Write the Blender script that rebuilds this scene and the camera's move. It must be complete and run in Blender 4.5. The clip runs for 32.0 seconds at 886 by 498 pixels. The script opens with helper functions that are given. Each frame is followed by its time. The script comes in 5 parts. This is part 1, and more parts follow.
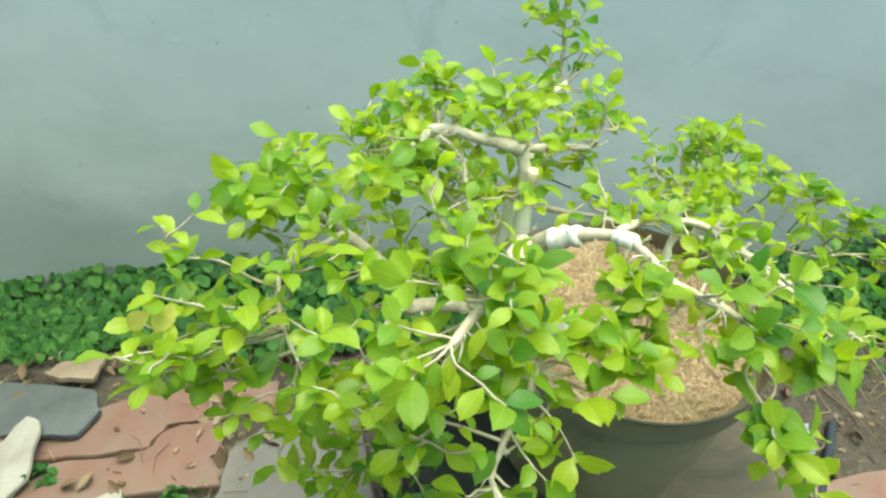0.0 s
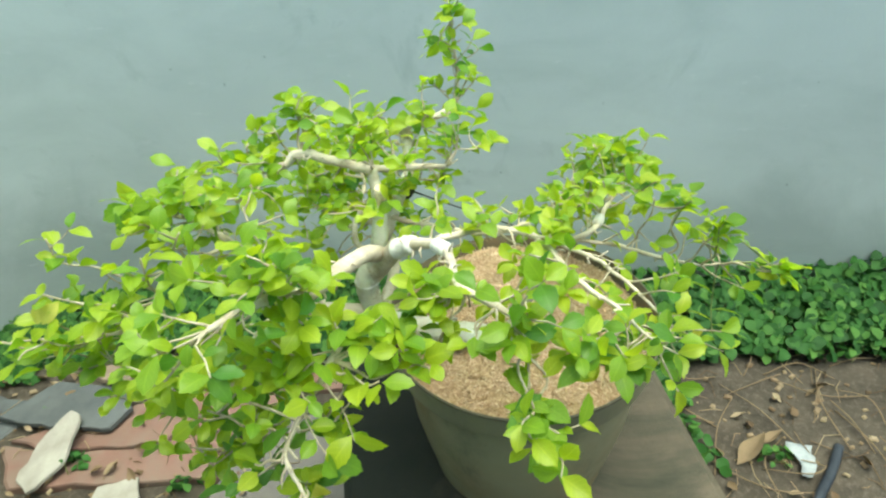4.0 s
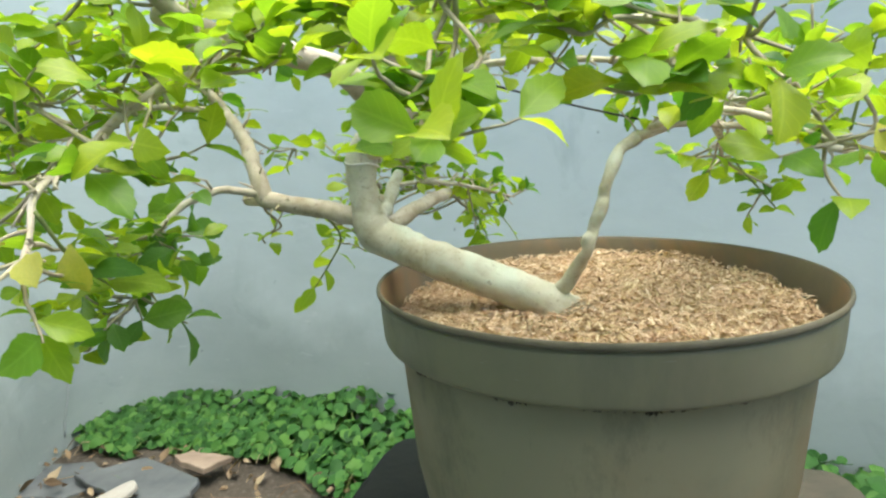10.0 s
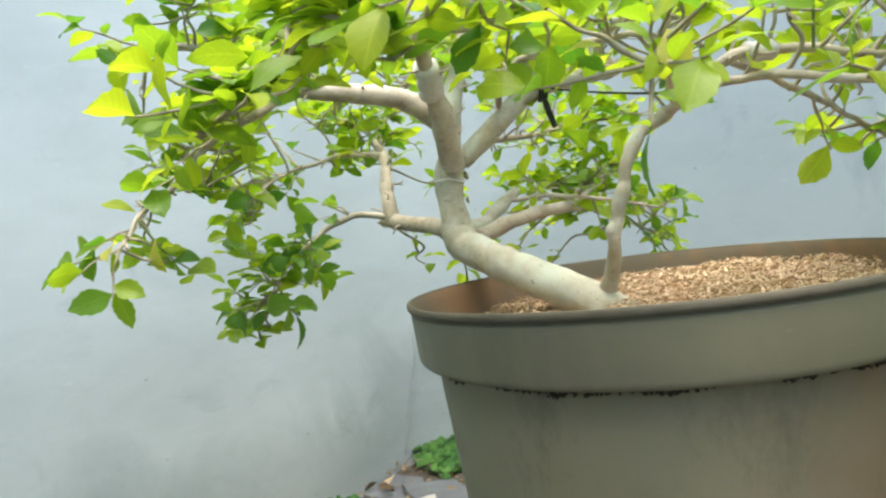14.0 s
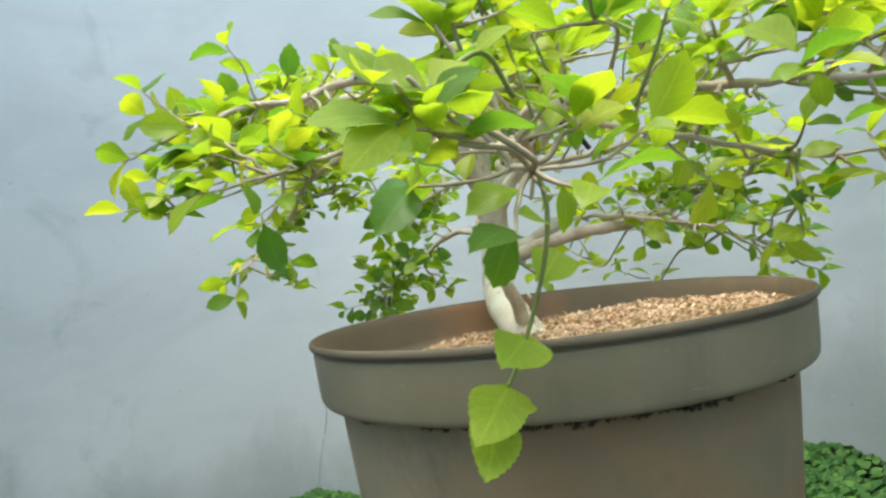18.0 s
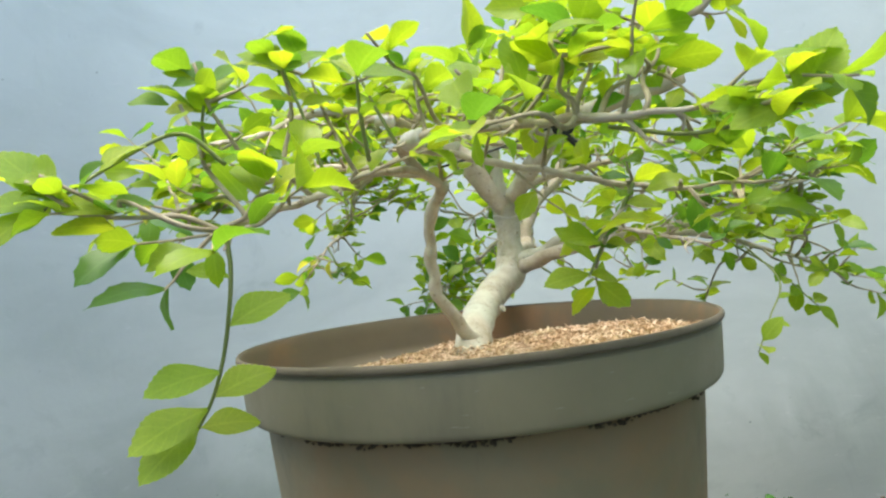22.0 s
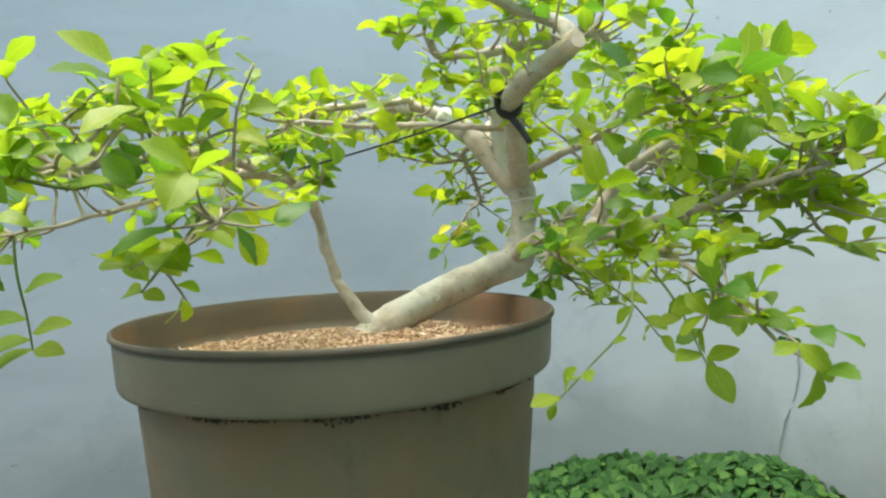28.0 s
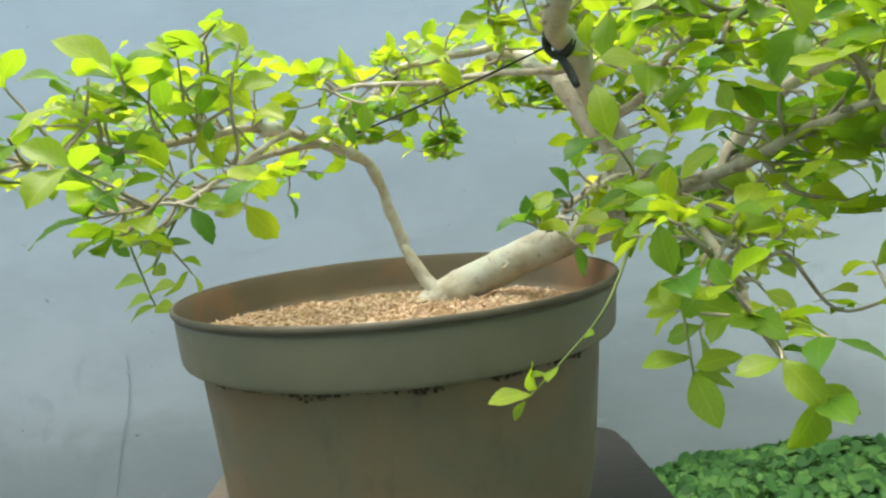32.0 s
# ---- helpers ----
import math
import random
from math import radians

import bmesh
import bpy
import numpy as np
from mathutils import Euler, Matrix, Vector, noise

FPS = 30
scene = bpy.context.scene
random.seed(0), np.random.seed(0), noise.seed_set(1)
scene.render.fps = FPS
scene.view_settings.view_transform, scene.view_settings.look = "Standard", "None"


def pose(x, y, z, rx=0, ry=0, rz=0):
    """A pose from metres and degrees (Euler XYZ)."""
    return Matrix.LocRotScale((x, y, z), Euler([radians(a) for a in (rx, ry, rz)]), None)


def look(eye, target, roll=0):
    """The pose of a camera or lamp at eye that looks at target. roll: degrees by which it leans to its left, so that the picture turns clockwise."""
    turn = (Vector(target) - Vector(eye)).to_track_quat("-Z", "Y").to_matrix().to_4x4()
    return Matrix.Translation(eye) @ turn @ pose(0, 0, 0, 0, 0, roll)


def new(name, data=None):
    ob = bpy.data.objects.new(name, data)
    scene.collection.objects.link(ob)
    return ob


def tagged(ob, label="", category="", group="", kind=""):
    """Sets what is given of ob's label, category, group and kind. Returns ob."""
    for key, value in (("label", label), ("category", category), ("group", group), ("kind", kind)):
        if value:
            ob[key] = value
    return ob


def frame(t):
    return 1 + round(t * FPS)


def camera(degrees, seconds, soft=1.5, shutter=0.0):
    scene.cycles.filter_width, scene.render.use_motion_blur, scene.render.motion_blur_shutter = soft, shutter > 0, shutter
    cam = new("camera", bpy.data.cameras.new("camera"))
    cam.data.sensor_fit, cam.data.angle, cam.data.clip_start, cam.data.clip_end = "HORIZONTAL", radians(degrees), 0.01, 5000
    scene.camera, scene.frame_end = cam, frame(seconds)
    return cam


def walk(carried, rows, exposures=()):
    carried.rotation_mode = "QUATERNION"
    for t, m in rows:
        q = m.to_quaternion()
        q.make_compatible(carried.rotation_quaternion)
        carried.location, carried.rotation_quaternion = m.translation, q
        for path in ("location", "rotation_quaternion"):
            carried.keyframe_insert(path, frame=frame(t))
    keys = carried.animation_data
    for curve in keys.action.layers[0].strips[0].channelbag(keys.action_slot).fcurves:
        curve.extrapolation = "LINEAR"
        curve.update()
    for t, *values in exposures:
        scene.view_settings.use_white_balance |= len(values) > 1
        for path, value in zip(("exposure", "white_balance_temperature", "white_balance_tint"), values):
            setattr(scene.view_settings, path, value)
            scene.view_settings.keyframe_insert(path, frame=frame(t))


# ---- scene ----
cam = camera(68.64, 32.0, soft=2.3, shutter=0.4)
# seconds, eye x y z, heading, pitch, roll in degrees
PATH = [
    (0.0, -0.4648, -0.5605, 1.2933, -18.35, -38.35, 4.09),
    (0.5, -0.4405, -0.5931, 1.3036, -17.54, -37.32, 3.31),
    (1.0, -0.3980, -0.6323, 1.3089, -13.54, -37.08, 0.26),
    (1.5, -0.3450, -0.6641, 1.3154, -9.79, -36.67, -1.65),
    (2.0, -0.3084, -0.6898, 1.3132, -6.92, -35.15, -2.16),
    (2.5, -0.2598, -0.7022, 1.3253, -5.30, -36.04, -3.45),
    (3.0, -0.2160, -0.7111, 1.3325, -5.68, -36.53, -3.83),
    (3.5, -0.1884, -0.7175, 1.3364, -5.21, -36.35, -4.10),
    (5.5, -0.1818, -0.6203, 1.2653, -10.84, -36.43, -2.45),
    (6.0, -0.1356, -0.6240, 1.1763, -7.52, -29.56, -3.26),
    (6.5, -0.1504, -0.6349, 1.0998, -8.49, -21.49, -2.09),
    (7.0, -0.1821, -0.6119, 0.9938, -9.04, -17.44, 0.16),
    (7.5, -0.1801, -0.6067, 0.9271, -8.86, -13.96, -1.02),
    (8.0, -0.1874, -0.6065, 0.8911, -6.52, -12.43, -1.77),
    (8.5, -0.1331, -0.6249, 0.8757, 0.49, -12.48, -0.49),
    (9.0, -0.0411, -0.6323, 0.8627, 11.39, -12.70, -0.87),
    (9.5, -0.0013, -0.6147, 0.8505, 15.58, -12.87, -2.34),
    (10.0, 0.0160, -0.5963, 0.8142, 15.07, -10.33, -2.71),
    (10.5, 0.0275, -0.5918, 0.7937, 16.52, -7.64, -4.43),
    (11.0, 0.0277, -0.5628, 0.7654, 16.36, -5.80, -6.57),
    (11.5, 0.0584, -0.5556, 0.7598, 18.40, -5.64, -6.00),
    (12.0, 0.0892, -0.5465, 0.7507, 25.25, -3.91, -5.77),
    (12.5, 0.1136, -0.5344, 0.7360, 29.70, -2.58, -5.92),
    (13.0, 0.1659, -0.5231, 0.7402, 35.72, -1.90, -7.67),
    (13.5, 0.2391, -0.5016, 0.7363, 42.68, -0.98, -7.30),
    (14.0, 0.2972, -0.4705, 0.7314, 49.62, -1.29, -7.67),
    (14.5, 0.3645, -0.4347, 0.7282, 57.86, -1.76, -8.29),
    (16.5, 0.5336, -0.2758, 0.7311, 79.45, 0.94, -9.42),
    (17.0, 0.5532, -0.2055, 0.7307, 85.66, 1.34, -7.57),
    (17.5, 0.5500, -0.1363, 0.7261, 89.89, 1.20, -7.39),
    (18.0, 0.5487, -0.1046, 0.7296, 87.69, 1.10, -7.50),
    (18.5, 0.5572, -0.0867, 0.7282, 86.76, 2.40, -7.01),
    (19.0, 0.5473, -0.0528, 0.7285, 89.47, 2.24, -5.81),
    (19.5, 0.5556, -0.0013, 0.7324, 92.97, 1.63, -5.60),
    (20.0, 0.5523, 0.0728, 0.7313, 99.09, 1.14, -6.09),
    (20.5, 0.5459, 0.1190, 0.7278, 103.49, 1.38, -5.84),
    (21.0, 0.5364, 0.1565, 0.7259, 108.16, 0.84, -4.91),
    (21.5, 0.5522, 0.1606, 0.7349, 108.67, 1.79, -5.85),
    (22.0, 0.5465, 0.1641, 0.7341, 108.85, 1.50, -5.97),
    (22.5, 0.5414, 0.1645, 0.7302, 107.95, 0.38, -4.85),
    (23.0, 0.5276, 0.2076, 0.7336, 112.87, -0.19, -3.90),
    (23.5, 0.5110, 0.2845, 0.7416, 120.61, -0.83, -3.79),
    (24.0, 0.4777, 0.3405, 0.7444, 127.15, -0.64, -3.88),
    (24.5, 0.4438, 0.3971, 0.7440, 130.84, -0.53, -3.76),
    (25.0, 0.4175, 0.4516, 0.7452, 133.84, -1.00, -4.02),
    (25.5, 0.3678, 0.4980, 0.7416, 138.96, -1.00, -3.52),
    (27.5, 0.1859, 0.6108, 0.7662, 156.05, -2.20, -3.15),
    (28.0, 0.1811, 0.6030, 0.7550, 154.20, -1.75, -2.25),
    (28.5, 0.1772, 0.6102, 0.7651, 155.71, -1.38, -1.10),
    (29.0, 0.1442, 0.6067, 0.7706, 158.39, -2.47, -1.78),
    (29.5, 0.1226, 0.6093, 0.7704, 161.83, -2.93, -2.05),
    (30.0, 0.0946, 0.6119, 0.7665, 164.82, -3.65, -1.64),
    (30.5, 0.0567, 0.6155, 0.7677, 168.59, -3.60, -2.11),
    (31.0, 0.0067, 0.6149, 0.7654, 173.60, -3.93, -2.76),
    (31.5, -0.0114, 0.5985, 0.7587, 176.23, -4.80, -3.16),
    (32.0, -0.0293, 0.6093, 0.7621, 178.62, -5.42, -4.66),
]


def eye_row(t, x, y, z, heading, pitch, roll):
    h, p = radians(heading), radians(pitch)
    way = Vector((-math.sin(h) * math.cos(p), math.cos(h) * math.cos(p), math.sin(p)))
    return t, look(Vector((x, y, z)), Vector((x, y, z)) + way, roll)


walk(cam, [eye_row(*row) for row in PATH], exposures=[(0.0, 1.72, 6560, -14), (6.0, 1.66, 6480, -11), (8.0, 1.77, 6400, -6), (10.0, 1.84, 6400, 0), (12.0, 1.89, 6440, 5), (17.0, 1.66, 6500, 7), (23.0, 1.76, 6480, 6), (28.0, 1.71, 6480, 4), (32.0, 1.84, 6480, 4)])

# ---- light: bright overcast day, soft high sun ----
SUN_EL, SUN_AZ = 80, 112
world = bpy.data.worlds.new("sky")
scene.world = world
world.use_nodes = True
wn = world.node_tree
sky = wn.nodes.new("ShaderNodeTexSky")
sky.sky_type = "NISHITA"
sky.sun_disc = False
sky.sun_elevation, sky.sun_rotation = radians(SUN_EL), radians(SUN_AZ)
sky.air_density, sky.dust_density, sky.ozone_density = 1.0, 4.0, 1.0
wn.nodes["Background"].inputs["Strength"].default_value = 0.15
wn.links.new(sky.outputs[0], wn.nodes["Background"].inputs["Color"])
sun = new("sun", bpy.data.lights.new("sun", "SUN"))
sun.data.energy, sun.data.angle, sun.data.color = 1.0, radians(60), (1.0, 0.95, 0.86)
sun.matrix_world = look((0, 0, 5), Vector((0, 0, 5)) - Vector((math.sin(radians(SUN_AZ)) * math.cos(radians(SUN_EL)), math.cos(radians(SUN_AZ)) * math.cos(radians(SUN_EL)), math.sin(radians(SUN_EL)))))

RIM = 0.68          # height of the pot's rim over the ground
STAND = RIM - 0.312  # top of the concrete block


# ---- materials ----
class Nodes:
    """A small helper for node materials."""

    def __init__(self, name, rough=0.7, spec=0.3):
        self.mat = bpy.data.materials.new(name)
        self.mat.use_nodes = True
        self.tree = self.mat.node_tree
        self.bsdf = self.tree.nodes["Principled BSDF"]
        self.bsdf.inputs["Roughness"].default_value = rough
        self.bsdf.inputs["Specular IOR Level"].default_value = spec
        self.coord = self.tree.nodes.new("ShaderNodeTexCoord")

    def put(self, socket, value):
        if hasattr(value, "is_output"):
            self.tree.links.new(value, socket)
        else:
            socket.default_value = value

    def noise(self, scale, detail=4, rough=0.55, stretch=(1, 1, 1), space="Object", distort=0.0):
        m = self.tree.nodes.new("ShaderNodeMapping")
        m.inputs["Scale"].default_value = stretch
        self.tree.links.new(self.coord.outputs[space], m.inputs["Vector"])
        n = self.tree.nodes.new("ShaderNodeTexNoise")
        n.inputs["Scale"].default_value = scale
        n.inputs["Detail"].default_value = detail
        n.inputs["Roughness"].default_value = rough
        n.inputs["Distortion"].default_value = distort
        self.tree.links.new(m.outputs[0], n.inputs["Vector"])
        return n.outputs["Fac"]

    def ramp(self, fac, *stops):
        r = self.tree.nodes.new("ShaderNodeValToRGB")
        while len(r.color_ramp.elements) < len(stops):
            r.color_ramp.elements.new(0.5)
        for e, (at, col) in zip(r.color_ramp.elements, stops):
            e.position = at
            e.color = (*col, 1) if not isinstance(col, float) else (col, col, col, 1)
        self.tree.links.new(fac, r.inputs["Fac"])
        return r.outputs["Color"]

    def mix(self, fac, a, b, kind="MIX"):
        n = self.tree.nodes.new("ShaderNodeMix")
        n.data_type, n.blend_type = "RGBA", kind
        self.put(n.inputs[0], fac)
        self.put(n.inputs[6], a if hasattr(a, "is_output") else (*a, 1))
        self.put(n.inputs[7], b if hasattr(b, "is_output") else (*b, 1))
        return n.outputs[2]

    def color(self, value):
        self.put(self.bsdf.inputs["Base Color"], value if hasattr(value, "is_output") else (*value, 1))
        return self

    def bump(self, height, strength=0.3, distance=0.002):
        b = self.tree.nodes.new("ShaderNodeBump")
        b.inputs["Strength"].default_value = strength
        b.inputs["Distance"].default_value = distance
        self.tree.links.new(height, b.inputs["Height"])
        self.tree.links.new(b.outputs[0], self.bsdf.inputs["Normal"])
        return self

    def rough(self, value):
        self.put(self.bsdf.inputs["Roughness"], value)
        return self

    def math(self, op, a, b=0.0):
        n = self.tree.nodes.new("ShaderNodeMath")
        n.operation = op
        self.put(n.inputs[0], a)
        self.put(n.inputs[1], b)
        return n.outputs[0]

    def veins(self):
        """Midrib and slanting side veins, from a leaf's own across and along."""
        sep = self.tree.nodes.new("ShaderNodeSeparateXYZ")
        self.tree.links.new(self.coord.outputs["UV"], sep.inputs[0])
        off = self.math("ABSOLUTE", self.math("SUBTRACT", sep.outputs[0], 0.5))
        rib = self.math("LESS_THAN", off, 0.035)
        wave = self.math("SINE", self.math("MULTIPLY", self.math("SUBTRACT", sep.outputs[1], self.math("MULTIPLY", off, 0.55)), 41.0))
        side = self.math("GREATER_THAN", wave, 0.90)
        return self.math("MAXIMUM", rib, self.math("MULTIPLY", side, 0.6))

    def random(self, island=False):
        if island:
            return self.tree.nodes.new("ShaderNodeNewGeometry").outputs["Random Per Island"]
        return self.tree.nodes.new("ShaderNodeObjectInfo").outputs["Random"]


def mat_plaster():
    m = Nodes("wall_plaster", 0.85, 0.2)
    base = m.ramp(m.noise(0.9, 4, 0.55, (1, 1, 1.6)), (0.3, (0.446, 0.502, 0.486)), (0.7, (0.550, 0.608, 0.586)))
    cloud = m.ramp(m.noise(2.4, 6, 0.62, (1, 1, 2.2), distort=0.5), (0.42, (1.0, 1.0, 1.0)), (0.72, (0.86, 0.87, 0.865)))
    blot = m.ramp(m.noise(5.5, 5, 0.6, distort=0.8), (0.60, (1.0, 1.0, 1.0)), (0.74, (0.84, 0.85, 0.85)))
    col = m.mix(1.0, m.mix(1.0, base, cloud, "MULTIPLY"), blot, "MULTIPLY")
    # shade along the wall's foot painted in, as a ragged darkening by height
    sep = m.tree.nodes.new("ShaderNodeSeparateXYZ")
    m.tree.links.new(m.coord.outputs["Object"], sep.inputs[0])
    ragged_height = m.math("ADD", sep.outputs[2], m.math("MULTIPLY", m.noise(1.7, 6, 0.62, (1, 1, 0.7), distort=0.6), 0.9))
    foot_shade = m.ramp(ragged_height, (0.66, 0.75), (0.86, 0.0))
    col = m.mix(foot_shade, col, m.mix(1.0, col, (0.66, 0.67, 0.66), "MULTIPLY"))
    specks = m.ramp(m.noise(42, 2, 0.5), (0.76, (1.0, 1.0, 1.0)), (0.80, (0.62, 0.63, 0.62)))
    pale = m.ramp(m.noise(16, 3, 0.6, (1, 1, 3.0)), (0.66, 0.0), (0.76, 0.22))
    m.color(m.mix(pale, m.mix(1.0, col, specks, "MULTIPLY"), (0.66, 0.68, 0.67)))
    return m.bump(m.noise(30, 6, 0.7), 0.22, 0.004).mat


def mat_pot():
    m = Nodes("pot_plastic", 0.6, 0.3)
    base = m.ramp(m.noise(9, 5, 0.6), (0.3, (0.150, 0.136, 0.082)), (0.7, (0.196, 0.174, 0.106)))
    dust = m.ramp(m.noise(5.0, 6, 0.66, distort=0.5), (0.40, 0.0), (0.58, 0.85))
    col = m.mix(dust, base, (0.225, 0.153, 0.080))
    pale = m.ramp(m.noise(6.5, 5, 0.6, (1, 1, 0.35)), (0.56, 0.0), (0.72, 0.45))
    col = m.mix(pale, col, (0.235, 0.200, 0.120))
    # paler towards the pot's -y side, with a ragged border
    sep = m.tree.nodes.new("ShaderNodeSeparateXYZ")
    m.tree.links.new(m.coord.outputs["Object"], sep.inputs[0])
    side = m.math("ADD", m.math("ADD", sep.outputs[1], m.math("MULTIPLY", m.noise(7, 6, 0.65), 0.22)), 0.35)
    pale_side = m.ramp(side, (0.30, 0.8), (0.39, 0.0))
    col = m.mix(pale_side, col, (0.262, 0.240, 0.155))
    grime = m.ramp(m.noise(13, 7, 0.75, (1, 1, 0.45)), (0.54, 0.0), (0.74, 0.55))
    m.color(m.mix(grime, col, (0.072, 0.063, 0.044)))
    m.rough(m.ramp(m.noise(20, 4), (0.3, 0.50), (0.7, 0.75)))
    return m.bump(m.noise(160, 4, 0.6), 0.10, 0.001).mat


def mat_rim():
    m = Nodes("pot_rim_plastic", 0.5, 0.35)
    base = m.ramp(m.noise(8, 5, 0.6), (0.3, (0.166, 0.153, 0.095)), (0.7, (0.214, 0.198, 0.124)))
    streak = m.ramp(m.noise(12, 6, 0.7, (1, 1, 0.25)), (0.52, 0.0), (0.74, 0.55))
    col = m.mix(streak, base, (0.096, 0.096, 0.070))
    dust = m.ramp(m.noise(7, 6, 0.65, (1, 1, 0.5)), (0.55, 0.0), (0.72, 0.5))
    col = m.mix(dust, col, (0.225, 0.190, 0.130))
    scuff = m.ramp(m.noise(60, 3, 0.6, (1, 1, 6.0)), (0.68, 0.0), (0.74, 0.5))
    m.color(m.mix(scuff, col, (0.26, 0.25, 0.20)))
    m.rough(m.ramp(m.noise(24, 4), (0.3, 0.42), (0.7, 0.66)))
    return m.bump(m.noise(180, 4, 0.6), 0.08, 0.001).mat


def mat_inside():
    m = Nodes("pot_inside_plastic", 0.75, 0.2)
    base = m.ramp(m.noise(8, 5, 0.6), (0.3, (0.150, 0.130, 0.092)), (0.7, (0.195, 0.165, 0.115)))
    rust = m.ramp(m.noise(4.5, 6, 0.65, distort=0.4), (0.47, 0.0), (0.62, 0.8))
    m.color(m.mix(rust, base, (0.285, 0.170, 0.090)))
    return m.bump(m.noise(140, 4, 0.6), 0.15, 0.001).mat


def mat_bark(name, light, dark, moss):
    m = Nodes(name, 0.8, 0.2)
    base = m.ramp(m.noise(38, 6, 0.65), (0.3, dark), (0.62, light))
    blot = m.ramp(m.noise(17, 4, 0.6, distort=0.8), (0.52, 0.0), (0.66, 0.65))
    col = m.mix(blot, base, moss)
    specks = m.ramp(m.noise(210, 3, 0.6), (0.62, 0.0), (0.72, 0.6))
    m.color(m.mix(specks, col, tuple(c * 0.45 for c in dark)))
    return m.bump(m.noise(120, 6, 0.75), 0.55, 0.0025).mat


def mat_leaf(name, stops, island, thin=0.60, gloss=0.42, bumpy=40, veined=False):
    m = Nodes(name, gloss - 0.06 if veined else gloss + 0.08, 0.50 if veined else 0.25)
    col = m.ramp(m.random(island), *stops)
    col = m.mix(m.ramp(m.noise(22, 3, 0.6), (0.42, 0.0), (0.75, 0.4)), col, m.mix(1.0, col, (0.62, 0.75, 0.55), "MULTIPLY"))
    if veined:
        col = m.mix(m.math("MULTIPLY", m.veins(), 0.45), col, m.mix(1.0, col, (1.45, 1.30, 1.8), "MULTIPLY"))
    m.color(col)
    m.bump(m.noise(bumpy, 3, 0.6), 0.45, 0.003)
    back = m.tree.nodes.new("ShaderNodeBsdfTranslucent")
    m.tree.links.new(m.mix(1.0, col, (1.22, 1.17, 0.46), "MULTIPLY"), back.inputs["Color"])
    mixer = m.tree.nodes.new("ShaderNodeMixShader")
    mixer.inputs[0].default_value = thin
    m.tree.links.new(m.bsdf.outputs[0], mixer.inputs[1])
    m.tree.links.new(back.outputs[0], mixer.inputs[2])
    out = [n for n in m.tree.nodes if n.type == "OUTPUT_MATERIAL"][0]
    m.tree.links.new(mixer.outputs[0], out.inputs["Surface"])
    return m.mat


def mat_simple(name, a, b, scale, rough=0.85, island=False, bump=0.3, dist=0.002, per_piece=False):
    m = Nodes(name, rough, 0.25)
    col = m.ramp(m.noise(scale, 6, 0.65), (0.32, a), (0.68, b))
    if per_piece:
        tone = m.ramp(m.random(island), (0.0, 0.68), (1.0, 1.25))
        col = m.mix(1.0, col, tone, "MULTIPLY")
    m.color(col)
    return m.bump(m.noise(scale * 4, 6, 0.7), bump, dist).mat


def mat_soil():
    m = Nodes("soil", 0.95, 0.1)
    base = m.ramp(m.noise(7, 8, 0.7), (0.3, (0.055, 0.047, 0.038)), (0.7, (0.120, 0.102, 0.080)))
    grit = m.ramp(m.noise(70, 4, 0.7), (0.5, 0.0), (0.72, 0.7))
    m.color(m.mix(grit, base, (0.175, 0.155, 0.125)))
    return m.bump(m.noise(45, 8, 0.75), 0.9, 0.012).mat


def mat_tile():
    m = Nodes("red_tile", 0.8, 0.25)
    base = m.ramp(m.noise(6, 6, 0.6), (0.3, (0.175, 0.092, 0.074)), (0.7, (0.235, 0.130, 0.106)))
    dust = m.ramp(m.noise(4, 6, 0.65, distort=0.5), (0.38, 0.0), (0.62, 0.8))
    m.color(m.mix(dust, base, (0.195, 0.158, 0.128)))
    return m.bump(m.noise(80, 5, 0.7), 0.3, 0.002).mat


def mat_block():
    m = Nodes("block_concrete", 0.9, 0.15)
    base = m.ramp(m.noise(5, 7, 0.65), (0.3, (0.070, 0.062, 0.048)), (0.7, (0.150, 0.125, 0.092)))
    moss = m.ramp(m.noise(3.2, 6, 0.7, distort=0.7), (0.45, 0.0), (0.62, 0.8))
    col = m.mix(moss, base, (0.038, 0.045, 0.032))
    # near black over the -x half, its border broken up by noise
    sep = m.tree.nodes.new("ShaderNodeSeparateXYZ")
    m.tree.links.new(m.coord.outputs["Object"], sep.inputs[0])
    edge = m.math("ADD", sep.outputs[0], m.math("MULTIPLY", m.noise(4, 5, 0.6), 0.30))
    dark_half = m.ramp(edge, (0.02, 0.9), (0.10, 0.0))
    m.color(m.mix(dark_half, col, (0.020, 0.024, 0.022)))
    return m.bump(m.noise(60, 7, 0.75), 0.5, 0.005).mat


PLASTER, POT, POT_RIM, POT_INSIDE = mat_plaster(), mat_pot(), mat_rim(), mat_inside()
POT_BEAD = mat_simple("pot_bead_plastic", (0.098, 0.086, 0.058), (0.165, 0.142, 0.100), 14, 0.7)
BARK = mat_bark("trunk_bark", (0.56, 0.54, 0.43), (0.37, 0.32, 0.22), (0.55, 0.60, 0.50))
BARK_YOUNG = mat_bark("branch_bark", (0.56, 0.50, 0.395), (0.34, 0.275, 0.19), (0.58, 0.55, 0.47))
TWIG_BARK = mat_simple("twig_bark", (0.26, 0.215, 0.135), (0.50, 0.45, 0.33), 60, 0.85)
GREEN_STEM = mat_simple("green_stem", (0.15, 0.20, 0.06), (0.26, 0.30, 0.11), 50, 0.6)
